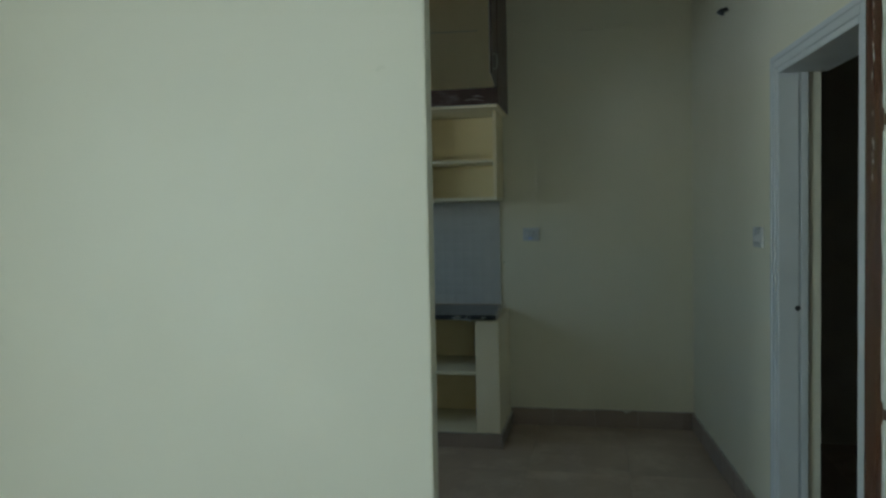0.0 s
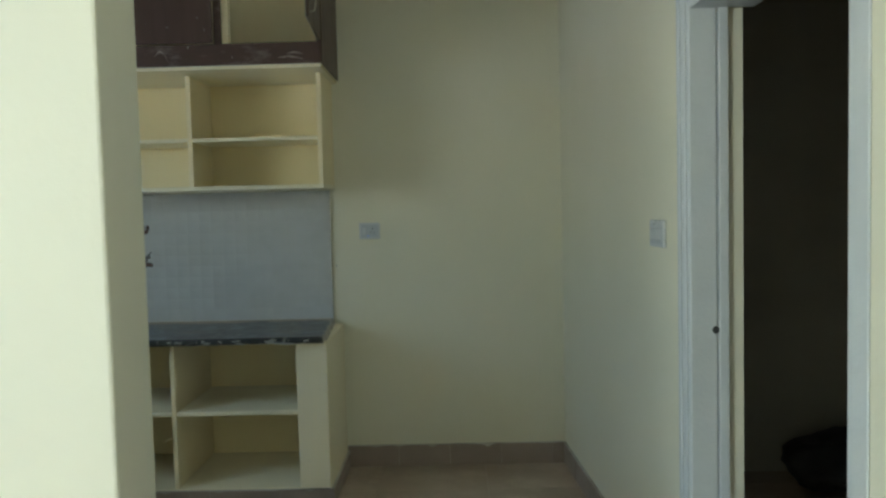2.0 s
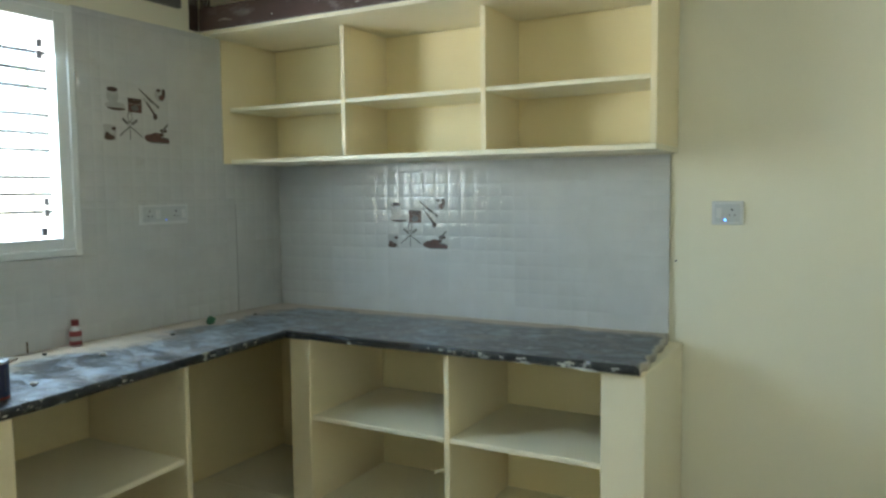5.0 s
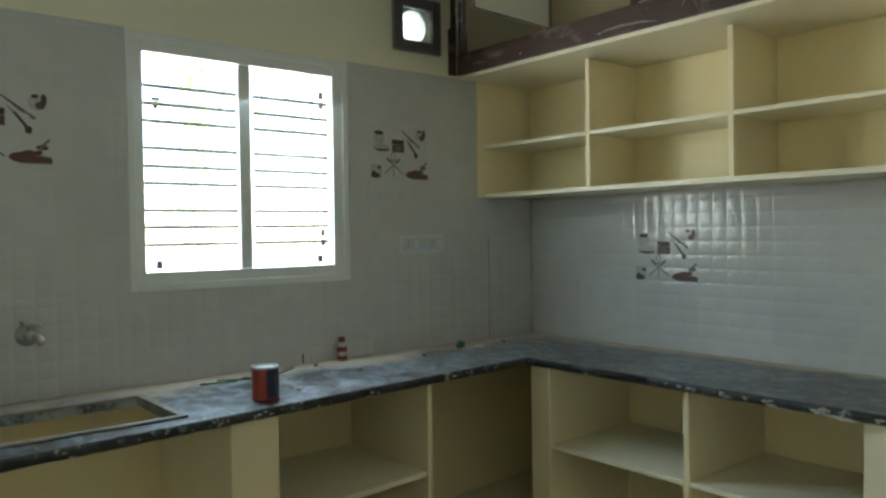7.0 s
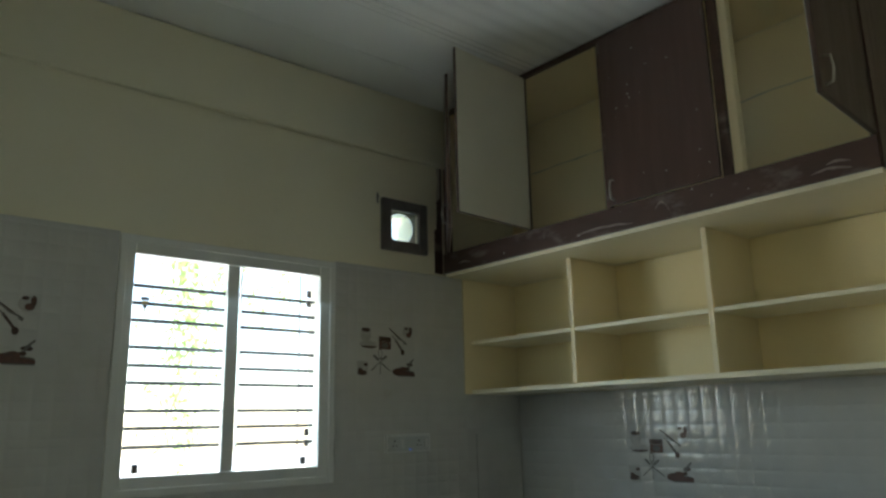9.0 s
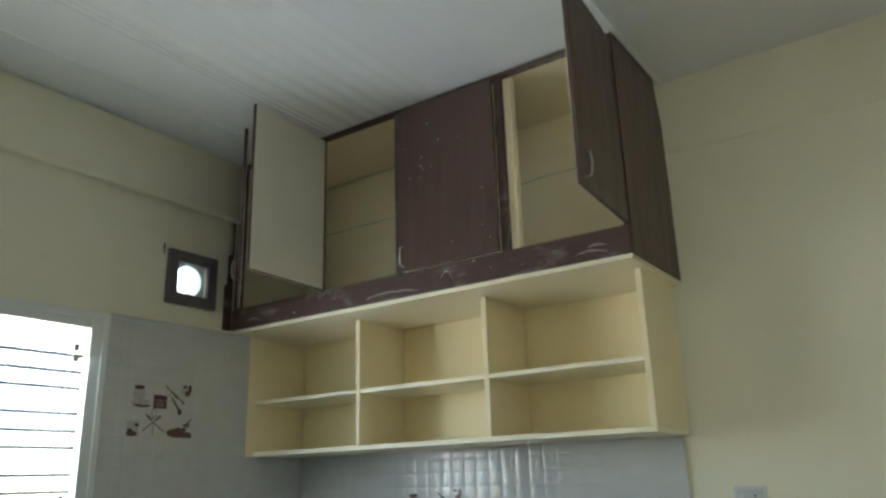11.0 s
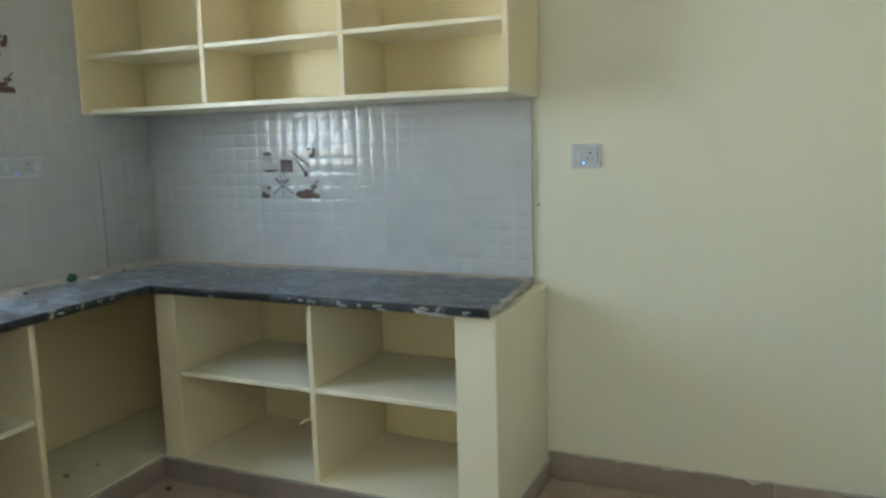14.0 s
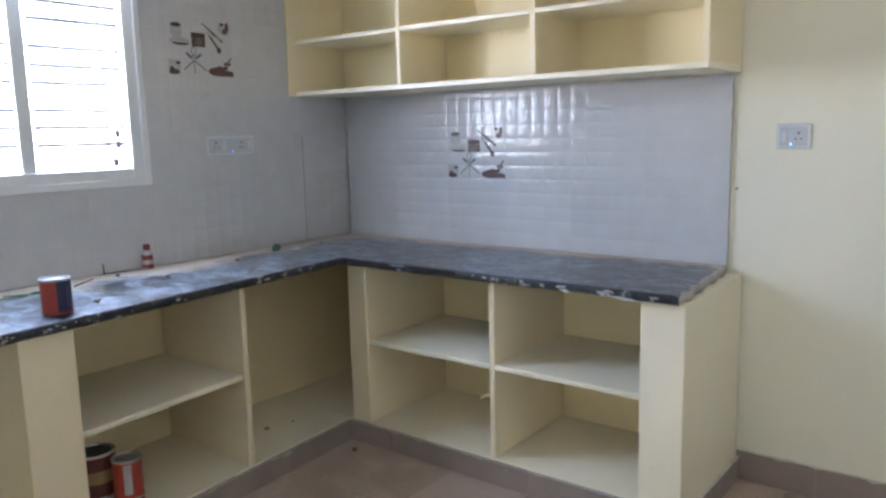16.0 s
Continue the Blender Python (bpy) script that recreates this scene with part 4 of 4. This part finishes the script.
paint_tin((0.698, -1.804, 0.108), 0.046, 0.150, RED, CRIMSON, "small red tin under another in the base unit", (a0 - 0.2, a0 + 0.9), band_z=(0.3, 0.9))
paint_tin((0.698, -1.804, 0.2595), 0.046, 0.132, RED, PRINTPALE, "small red tin with pale print stacked on another", (a0 - 0.35, a0 + 0.2), lid=PRINTGREY, band_z=(0.12, 0.9))

bt = thing("small_bottle", "small red and white plastic bottle on the worktop", "bottle", at=(0.05, -1.285, CT + 0.002))
part("body", lathe([(0.0, 0), (0.021, 0.0), (0.023, 0.004), (0.023, 0.062), (0.019, 0.072), (0.013, 0.078), (0.013, 0.082)], 24), PRINTPALE, bt, smooth=True)
part("cap", lathe([(0.0145, 0.082), (0.0145, 0.104), (0.012, 0.106)], 20), CRIMSON, bt, "red screw cap")
for z0, z1 in ((0.006, 0.022), (0.040, 0.062)):
    part("label_band", lathe([(0.0235, z0), (0.0235, z1)], 24), CRIMSON, bt, "red label band")

# stub of a tap on the tiles
tap = thing("wall_tap", "dull steel wall tap stub above the sink cut-out", "tap", at=(0.004, -2.535, 1.118))
part("flange", lathe([(0.040, 0), (0.040, 0.003), (0.034, 0.010), (0.022, 0.016), (0.018, 0.02)], 28, None, pose(0, 0, 0, 0, 90, 0)), STEEL, tap, smooth=True)
part("valve_body", lathe([(0.016, 0.012), (0.019, 0.03), (0.019, 0.055), (0.014, 0.064)], 20, None, pose(0, 0, 0, 0, 90, 0)), STEEL, tap, smooth=True)
part("spout", tube([(0.045, 0.006, -0.002), (0.066, 0.016, -0.004), (0.082, 0.024, -0.012), (0.090, 0.028, -0.026)], 0.0135, None, 14), STEEL, tap, smooth=True)
part("stem", tube([(0.040, 0, 0.012), (0.042, 0.001, 0.036)], 0.008, None, 12), STEEL, tap, smooth=True)
wing = prism([(0.028, -0.030), (0.056, -0.026), (0.052, 0.004), (0.058, 0.036), (0.026, 0.040), (0.034, 0.002)], 0.034, 0.046, bevel=0.004)
bmesh.ops.rotate(wing, verts=wing.verts, cent=(0.042, 0, 0.04), matrix=Matrix.Rotation(radians(-14), 3, "X"))
part("wing_handle", wing, STEEL, tap, "worn steel wing handle")

# scraps on worktop and floor
def scrap(nm, label, cat, x, y, z, r, mt, seed, flat=0.4):
    b = bmesh.new()
    bmesh.ops.create_icosphere(b, subdivisions=4 if r > 0.1 else 2, radius=r)
    for v in b.verts:
        k = 1 + 0.45 * noise.noise(v.co * (1.6 / r) + Vector((seed, 0, 0))) + 0.12 * noise.noise(v.co * (6 / r) + Vector((seed, 3, 0)))
        v.co = Vector((v.co.x * k, v.co.y * k, v.co.z * k * flat))
    lowest = min(v.co.z for v in b.verts)
    o = link(nm, b, mt, smooth=r > 0.1)
    o.location = (x, y, z - lowest)
    return tagged(o, label, cat)
scrap("plastic_scrap", "crumpled green plastic scrap on the worktop", "scrap", 0.165, -0.68, CT + 0.001, 0.022, GREEN, 1, 0.8)
for i, (x, y, r) in enumerate(((0.22, -0.95, 0.010), (0.42, -0.35, 0.008), (0.72, -0.30, 0.009), (0.30, -1.35, 0.012), (0.10, -1.45, 0.009), (0.5, -1.75, 0.013), (0.16, -0.38, 0.008))):
    scrap("plaster_crumb", "small crumb of dried plaster on the worktop", "crumb", x, y, CT + 0.001, r, PLASTER if i % 2 else STONE_EDGE, i + 3, 0.5)
for i, (x, y, r) in enumerate(((0.33, -0.93, 0.012), (0.25, -1.08, 0.010), (0.36, -0.80, 0.007))):
    scrap("plaster_crumb", "brown crumb of plaster on the base unit floor", "crumb", x, y, 0.107, r, SKIRT, i + 11, 0.5)
b = tube([(0.15, -1.98, CT + 0.004), (0.20, -1.86, CT + 0.007), (0.14, -1.80, CT + 0.004), (0.24, -1.72, CT + 0.006), (0.12, -1.90, CT + 0.004)], 0.003)
tagged(link("green_twine", b, GREEN), "thin green twine lying on the worktop", "twine")
b = tube([(0.16, -1.66, CT + 0.004), (0.09, -1.55, CT + 0.007)], 0.003)
tagged(link("thin_stick", b, BARK), "thin brown stick lying on the worktop", "stick")
scrap("plaster_chip", "flat white chip of plaster on the worktop", "chip", 0.196, -0.584, CT + 0.001, 0.026, WHITE, 17, 0.2)
b = tube([(0.012, -1.461, CT + 0.002), (0.008, -1.459, CT + 0.025), (0.010, -1.461, CT + 0.045)], 0.0035)
tagged(link("twig", b, BARK), "short dark twig leaning on the tiles", "twig")
b = tube([(2.112, 0.011, 1.19), (2.112, -0.012, 1.19)], 0.003)
tagged(link("nail", b, IRON), "small iron nail beside the tile edge", "nail")
b = bmesh.new()
g = [[b.verts.new((1.70 + 0.03 * i + 0.008 * j, -0.98 + 0.028 * j, 0.003 + 0.012 * abs(noise.noise(Vector((i * 0.9, j * 0.7, 4)))))) for i in range(4)] for j in range(3)]
for j in range(2):
    for i in range(3):
        b.faces.new((g[j][i], g[j][i + 1], g[j + 1][i + 1], g[j + 1][i]))
tagged(link("paper_scrap", b, WHITE), "crumpled white paper scrap on the floor", "scrap")
scrap("red_scrap", "small red scrap on the floor by the base unit", "scrap", 0.66, -0.70, 0.001, 0.016, TERRA, 21, 0.5)
sack = scrap("black_sack", "black filled sack on the dim room floor", "sack", 4.76, -0.52, 0.0, 0.24, BAG, 33, 0.62)

# ---- outside the window ----
structure("ground", box(-60, -0.25, -60, 60, -0.6, -0.5), BOUNCE_GROUND, "added ground outside, tinted blue-grey to bounce cool light in", "ground")
tree = thing("garden_tree", "leafy green tree with drooping twigs beyond the window", "tree", at=(-5.4, 3.2, -0.5))
b = bmesh.new()
for r, pts in ((0.10, [(0, 0, 0), (0.05, -0.05, 1.4), (-0.05, -0.2, 2.8), (0.1, -0.3, 4.4)]), (0.055, [(-0.02, -0.15, 3.3), (0.2, -1.2, 4.3), (0.35, -2.4, 4.8), (0.4, -3.4, 4.9)]), (0.04, [(0.02, -0.25, 3.4), (-0.3, -1.0, 4.3), (-0.5, -1.9, 4.8)])):
    tube(pts, r, b, 10)
part("trunk", b, BARK, tree)
rng = random.Random(9)
vs, fs = [], []
for c in range(60):
    cx, cy, cz = rng.gauss(0.3, 0.3), rng.choice((-3.2, -3.1, -3.0, -3.0, -2.2, -1.2, -0.6, 0.2)) + rng.gauss(0, 0.11), rng.uniform(3.9, 5.0)
    drop = rng.uniform(0.8, 2.9) if cy < -2.6 else rng.uniform(0.5, 1.2)
    for k in range(int(30 * drop)):
        f = rng.random()
        p = Vector((cx + rng.gauss(0, 0.05 + 0.04 * f), cy + rng.gauss(0, 0.05 + 0.05 * f), cz - drop * f))
        d = Vector((rng.gauss(0, 1), rng.gauss(0, 1), rng.gauss(-1.4, 0.5))).normalized() * rng.uniform(0.07, 0.14)
        s = d.cross(Vector((rng.gauss(0, 1), rng.gauss(0, 1), 0.3))).normalized() * 0.016
        i0 = len(vs)
        vs += [p, p + d * 0.5 + s, p + d, p + d * 0.5 - s]
        fs.append((i0, i0 + 1, i0 + 2, i0 + 3))
me = bpy.data.meshes.new("crown")
me.from_pydata(vs, [], fs)
me.materials.append(LEAF)
crown = new("crown", me)
crown.parent = tree

# ---- printed coffee motif on a tile ----
TW, THH, CELL = 0.345, 0.2525, 0.069
def disc(b, cx, cz, rx, rz, y, n=18, a0=0.0, a1=2 * math.pi):
    f = [b.verts.new((cx + rx * math.cos(a0 + (a1 - a0) * k / n), y, cz + rz * math.sin(a0 + (a1 - a0) * k / n))) for k in range(n if a1 - a0 > 6.28 else n + 1)]
    b.faces.new(f)
def quad(b, pts, y):
    b.faces.new([b.verts.new((px, y, pz)) for px, pz in pts])
def motif(tile):
    """Cup, biscuit square, spoons and coffee beans, printed thin on the glaze; x right and z up from the tile's corner."""
    ys = [-0.0079]
    def lay():
        ys[0] -= 0.00005
        return ys[0]
    def stroke(b, x0, z0, x1, z1, w):
        d = Vector((x1 - x0, z1 - z0)).normalized()
        nx, nz = -d.y * w, d.x * w
        quad(b, [(x0 - nx, z0 - nz), (x1 - nx, z1 - nz), (x1 + nx, z1 + nz), (x0 + nx, z0 + nz)], lay())
    b = bmesh.new()
    disc(b, 0.066, 0.148, 0.052, 0.017, lay())
    disc(b, 0.052, 0.190, 0.030, 0.036, lay())
    disc(b, 0.300, 0.215, 0.030, 0.028, lay())
    quad(b, [(0.002, 0.002), (0.064, 0.002), (0.064, 0.068), (0.002, 0.068)], lay())
    part("print_shade", b, PRINTPALE, tile, "pale grey printed cup and saucer")
    b = bmesh.new()
    disc(b, 0.052, 0.216, 0.027, 0.010, lay())
    disc(b, 0.070, 0.140, 0.046, 0.011, lay(), 18, math.pi, 2 * math.pi)
    for cx, cz, rx, rz in ((0.030, 0.014, 0.026, 0.012), (0.020, 0.026, 0.012, 0.010), (0.052, 0.052, 0.012, 0.007), (0.312, 0.058, 0.020, 0.009), (0.300, 0.040, 0.014, 0.008), (0.270, 0.118, 0.012, 0.014), (0.320, 0.226, 0.010, 0.020), (0.292, 0.236, 0.012, 0.007)):
        disc(b, cx, cz, rx, rz, lay())
    stroke(b, 0.225, 0.178, 0.272, 0.118, 0.005)
    stroke(b, 0.186, 0.232, 0.262, 0.180, 0.003)
    quad(b, [(0.126, 0.166), (0.198, 0.164), (0.198, 0.187), (0.127, 0.189)], lay())
    part("print_coffee", b, COFFEE, tile, "dark brown printed coffee and beans")
    b = bmesh.new()
    quad(b, [(0.127, 0.128), (0.198, 0.127), (0.198, 0.163), (0.127, 0.165)], lay())
    for cx, cz, rx, rz in ((0.250, 0.022, 0.044, 0.019), (0.300, 0.016, 0.044, 0.014), (0.270, 0.034, 0.025, 0.014), (0.325, 0.012, 0.019, 0.011), (0.308, 0.205, 0.016, 0.013)):
        disc(b, cx, cz, rx, rz, lay())
    part("print_biscuit", b, TERRA, tile, "reddish brown printed biscuit and beans")
    b = bmesh.new()
    disc(b, 0.162, 0.146, 0.020, 0.013, lay())
    for x0, z0, x1, z1, w in ((0.080, 0.024, 0.134, 0.066, 0.003), (0.134, 0.066, 0.194, 0.024, 0.003), (0.134, 0.008, 0.134, 0.09, 0.002), (0.095, 0.098, 0.125, 0.074, 0.006), (0.172, 0.096, 0.142, 0.074, 0.006)):
        stroke(b, x0, z0, x1, z1, w)
    n = 14
    for k in range(n):
        a, c = 2 * math.pi * k / n, 2 * math.pi * (k + 1) / n
        quad(b, [(0.134 + 0.009 * math.cos(a), 0.106 + 0.018 * math.sin(a)), (0.134 + 0.013 * math.cos(a), 0.106 + 0.023 * math.sin(a)), (0.134 + 0.013 * math.cos(c), 0.106 + 0.023 * math.sin(c)), (0.134 + 0.009 * math.cos(c), 0.106 + 0.018 * math.sin(c))], ys[0] - 0.0001)
    # second spoon, leaf blades and the stick under the beans
    for x0, z0, x1, z1, w in ((0.204, 0.218, 0.240, 0.186, 0.0022), (0.240, 0.186, 0.282, 0.168, 0.0035), (0.276, 0.166, 0.292, 0.158, 0.006), (0.205, 0.196, 0.236, 0.166, 0.002), (0.318, 0.070, 0.337, 0.088, 0.004), (0.302, 0.050, 0.322, 0.072, 0.006), (0.240, 0.0035, 0.343, 0.0035, 0.0028), (0.296, 0.030, 0.340, 0.022, 0.003)):
        stroke(b, x0, z0, x1, z1, w)
    part("print_spoons", b, PRINTGREY, tile, "dark grey printed spoons")

# ---- wall tiles with small pillowed squares ----
tile_meshes = {}
def tile_mesh(w, h, cell0):
    """A tile of w by h, its face divided in pillowed squares; x right, z up, face towards minus y. cell0: where the square grid starts."""
    key = (round(w, 4), round(h, 4), round(cell0[0], 4), round(cell0[1], 4))
    if key in tile_meshes:
        return tile_meshes[key]
    b = bmesh.new()
    rr = random.Random(str(key))
    gap = 0.0002
    def cuts(o, tot, pitch):
        c = [gap]
        p = o
        while p < tot - 0.012:
            if p > 0.012:
                c.append(p)
            p += pitch
        return c + [tot - gap]
    xs, zs = cuts(cell0[0], w, CELL), cuts(cell0[1], h, THH / 4)
    for xa, xb in zip(xs, xs[1:]):
        for za, zb in zip(zs, zs[1:]):
            tx, tz = rr.uniform(-1, 1) * 0.00016, rr.uniform(-1, 1) * 0.00016
            steps = ((-1, 0.0), (-0.72, 0.72), (-0.52, 1.0), (0.52, 1.0), (0.72, 0.72), (1, 0.0))
            grid = []
            for sz, hz in steps:
                line = []
                for sx, hx in steps:
                    px, pz = (xa + xb) / 2 + sx * (xb - xa) / 2, (za + zb) / 2 + sz * (zb - za) / 2
                    h = min(hx, hz) if min(hx, hz) == 0 else hx * hz
                    line.append(b.verts.new((px, -0.0058 - 0.0013 * h + (sx * tx + sz * tz if h > 0.5 else 0), pz)))
                grid.append(line)
            for u, v in zip(grid, grid[1:]):
                for k in range(5):
                    b.faces.new((u[k], u[k + 1], v[k + 1], v[k]))
    bk = [b.verts.new(p) for p in ((gap, -0.0051, gap), (w - gap, -0.0051, gap), (w - gap, -0.0051, h - gap), (gap, -0.0051, h - gap))]
    fr = [b.verts.new((v.co.x, -0.0002, v.co.z)) for v in bk]
    b.faces.new(bk)
    for k in range(4):
        j = (k + 1) % 4
        b.faces.new((bk[k], bk[j], fr[j], fr[k]))
    me = bpy.data.meshes.new("wall_tile")
    bmesh.ops.recalc_face_normals(b, faces=b.faces)
    b.to_mesh(me)
    b.free()
    me.materials.append(TILE)
    for p in me.polygons:
        p.use_smooth = len(p.vertices) == 4 and abs(p.normal.y) > 0.9
    tile_meshes[key] = me
    return me

def tile_wall(name, label, cols, rows, place, skip, motifs, backing):
    """cols, rows: edges along the wall and up; place(u): pose of a tile's corner."""
    t = tagged(new(name), label, "wall tiles", kind="structure")
    part("tile_bed", backing, GROUT, t, "grey grout bed")
    for ci, (c0, c1) in enumerate(zip(cols, cols[1:])):
        for ri, (r0, r1) in enumerate(zip(rows, rows[1:])):
            if skip(c0, c1, r0, r1):
                continue
            cz = THH - (r1 - r0) if ri == 0 else 0
            o = new("wall_tile", tile_mesh(c1 - c0, r1 - r0, (0, -cz)))
            o.parent = t
            o.matrix_basis = place(c0, r0)
            if (ci, ri) in motifs:
                motif(o)
    return t

rows = [CT + 0.002, 0.955, 1.2075, 1.46, 1.627]
cols = [0.0078, 0.358, 0.703, 1.048, 1.393, 1.738, 2.085]
b = box(0.001, 2.0848, 0.0002, 0.0119, CT + 0.001, 1.6275)
tile_wall("tiles_north", "grey-white glazed backsplash tiles with a coffee print", cols, rows, lambda u, z: pose(u, 0.0005, z), lambda *a: False, {(2, 2)}, b)
cols = [-3.069, -2.785, -2.44, -2.186, -1.840, -1.495, -1.203, -1.087, -0.742, -0.400, -0.336, -0.0068]
rows = [CT + 0.002, 0.955, 1.241, 1.46, 1.7125, 1.965, 2.2175, 2.24]
b = bmesh.new()
for y0, y1, z0, z1 in ((-3.0695, -2.187, CT + 0.001, 2.2405), (-2.1865, -1.2035, CT + 0.001, 1.2405), (-1.203, -0.001, CT + 0.001, 2.2405)):
    box(wx + 0.0002, -0.0002, y0, y1, z0, z1, b)
tile_wall("tiles_west", "grey-white glazed wall tiles with two coffee prints", cols, rows, lambda u, z: pose(0.0003, u, z, 0, 0, 90),
          lambda c0, c1, r0, r1: (c0 >= -2.187 and c1 <= -1.202 and r0 > 1.2) or (c0 > -0.41 and r0 > 2.2), {(1, 4), (7, 4)}, b)

# an open joint in the tiles near the corner
part("open_joint", box(0.0045, 0.0072, -0.3372, -0.3352, CT + 0.004, 1.43, bevel=0), PRINTGREY, bpy.data.objects["tiles_west"], "dark open joint between tiles")

# ---- skirting tiles ----
sk = tagged(new("skirting"), "brown skirting tiles with cement smears along the top", "skirting", kind="structure")
def skirt_run(p, q, out, h=0.125, length=0.3, start=0.0, line=CEMENT):
    """Tiles from p to q; out: unit direction away from the wall."""
    p, q, out = Vector(p), Vector(q), Vector(out)
    d = (q - p)
    L = d.length
    d.normalize()
    s = -start
    k = 0
    while s < L - 0.01:
        a, e = max(0, s), min(L, s + length)
        if e - a > 0.01:
            pa, pe = p + d * (a + 0.0005), p + d * (e - 0.0005)
            j = 0.002 * math.sin(7 * a + 3)
            o = part("skirting_tile", prism([tuple(pa), tuple(pe), tuple(pe + out * (0.012 + j)), tuple(pa + out * (0.012 + j))], 0.001, h + j * 1.5, bevel=0.002), SKIRT, sk)
        s += length
    b = bmesh.new()
    n = max(4, int(L / 0.012))
    prev = None
    for i in range(n + 1):
        c = p + d * (L * i / n)
        hh = h + 0.002 + 0.008 * max(0, noise.noise(Vector((c.x * 7, c.y * 7, 2))))
        low = h + 0.001 - 0.030 * max(0, noise.noise(Vector((c.x * 15, c.y * 15, 5))) - 0.12)
        w = 0.0132
        r = [b.verts.new((c.x + out.x * 0.0148, c.y + out.y * 0.0148, low)), b.verts.new((c.x + out.x * w, c.y + out.y * w, h + 0.0022)), b.verts.new((c.x + out.x * 0.0005, c.y + out.y * 0.0005, hh))]
        if prev:
            b.faces.new((prev[0], prev[1], r[1], r[0])), b.faces.new((prev[1], prev[2], r[2], r[1]))
        prev = r
    part("cement_line", b, line, sk, "uneven cement line on the skirting")
skirt_run((2.146, 0.0115), (3.423, 0.0115), (0, -1), line=CEMENT_PALE)
skirt_run((wall_x(0.0), -0.0005), (wall_x(DF + 0.075), DF + 0.075), (-1, 0))
skirt_run((2.1455, -0.002), (2.1455, -0.617), (1, 0), 0.098, line=CEMENT_PALE)
skirt_run((0.545, FY - 0.0005), (2.15, FY - 0.0005), (0, -1), 0.098, 0.36, 0.1)
skirt_run((lx(-0.612), -0.612), (lx(-3.066), -3.066), (1, 0), 0.098, 0.4)
skirt_run((0.0, -3.2935), (2.28, -3.2935), (0, -1), 0.12)
skirt_run((wall_x(DN - 0.055), DN - 0.055), (wall_x(-4.6), -4.6), (-1, 0), 0.12)

# ---- floor tiles ----
fl = tagged(new("floor"), "dusty brown-grey floor tiles", "floor", kind="structure")
P = 0.60
def floor_tile_mesh(w, d):
    b = box(0.0007, w - 0.0007, 0.0007, d - 0.0007, -0.0055, 0.0, bevel=0)
    bmesh.ops.bevel(b, geom=[e for e in b.edges if all(v.co.z > -0.001 for v in e.verts)], offset=0.0008, segments=1, affect="EDGES")
    me = bpy.data.meshes.new("floor_tile")
    b.to_mesh(me)
    b.free()
    me.materials.append(FLOOR)
    return me
fm = floor_tile_mesh(P, P)
for i in range(10):
    for j in range(14):
        if -0.05 + i * P > 3.3 and (-8.19 + j * P < -4.3):
            continue
        o = new("floor_tile", fm)
        o.parent = fl
        o.location = (-0.05 + i * P, -8.2 + 0.01 + j * P, 0)

# ---- fine rubble along the foot of the walls ----
r = random.Random(31)
b = bmesh.new()
for k in range(420):
    s = r.random()
    if k % 3 == 0:
        cx, cy = r.uniform(2.2, 3.4), -0.02 - abs(r.gauss(0, 0.05))
    elif k % 3 == 1:
        cx, cy = r.uniform(0.6, 2.15), FY - 0.02 - abs(r.gauss(0, 0.10))
    else:
        cy = r.uniform(-2.4, -0.7)
        cx = lx(cy) + 0.02 + abs(r.gauss(0, 0.12))
    q = r.uniform(0.0015, 0.006) * (1.8 if k % 23 == 0 else 1)
    m = r.randint(4, 6)
    ring_v = [b.verts.new((cx + q * r.uniform(0.6, 1.4) * math.cos(6.283 * i / m), cy + q * r.uniform(0.6, 1.4) * math.sin(6.283 * i / m), 0.0002)) for i in range(m)]
    tip = b.verts.new((cx, cy, q * 0.6))
    for i in range(m):
        b.faces.new((ring_v[i], ring_v[(i + 1) % m], tip))
tagged(link("floor_rubble", b, CEMENT), "pale crumbs of cement along the skirting", "rubble", kind="stuff")
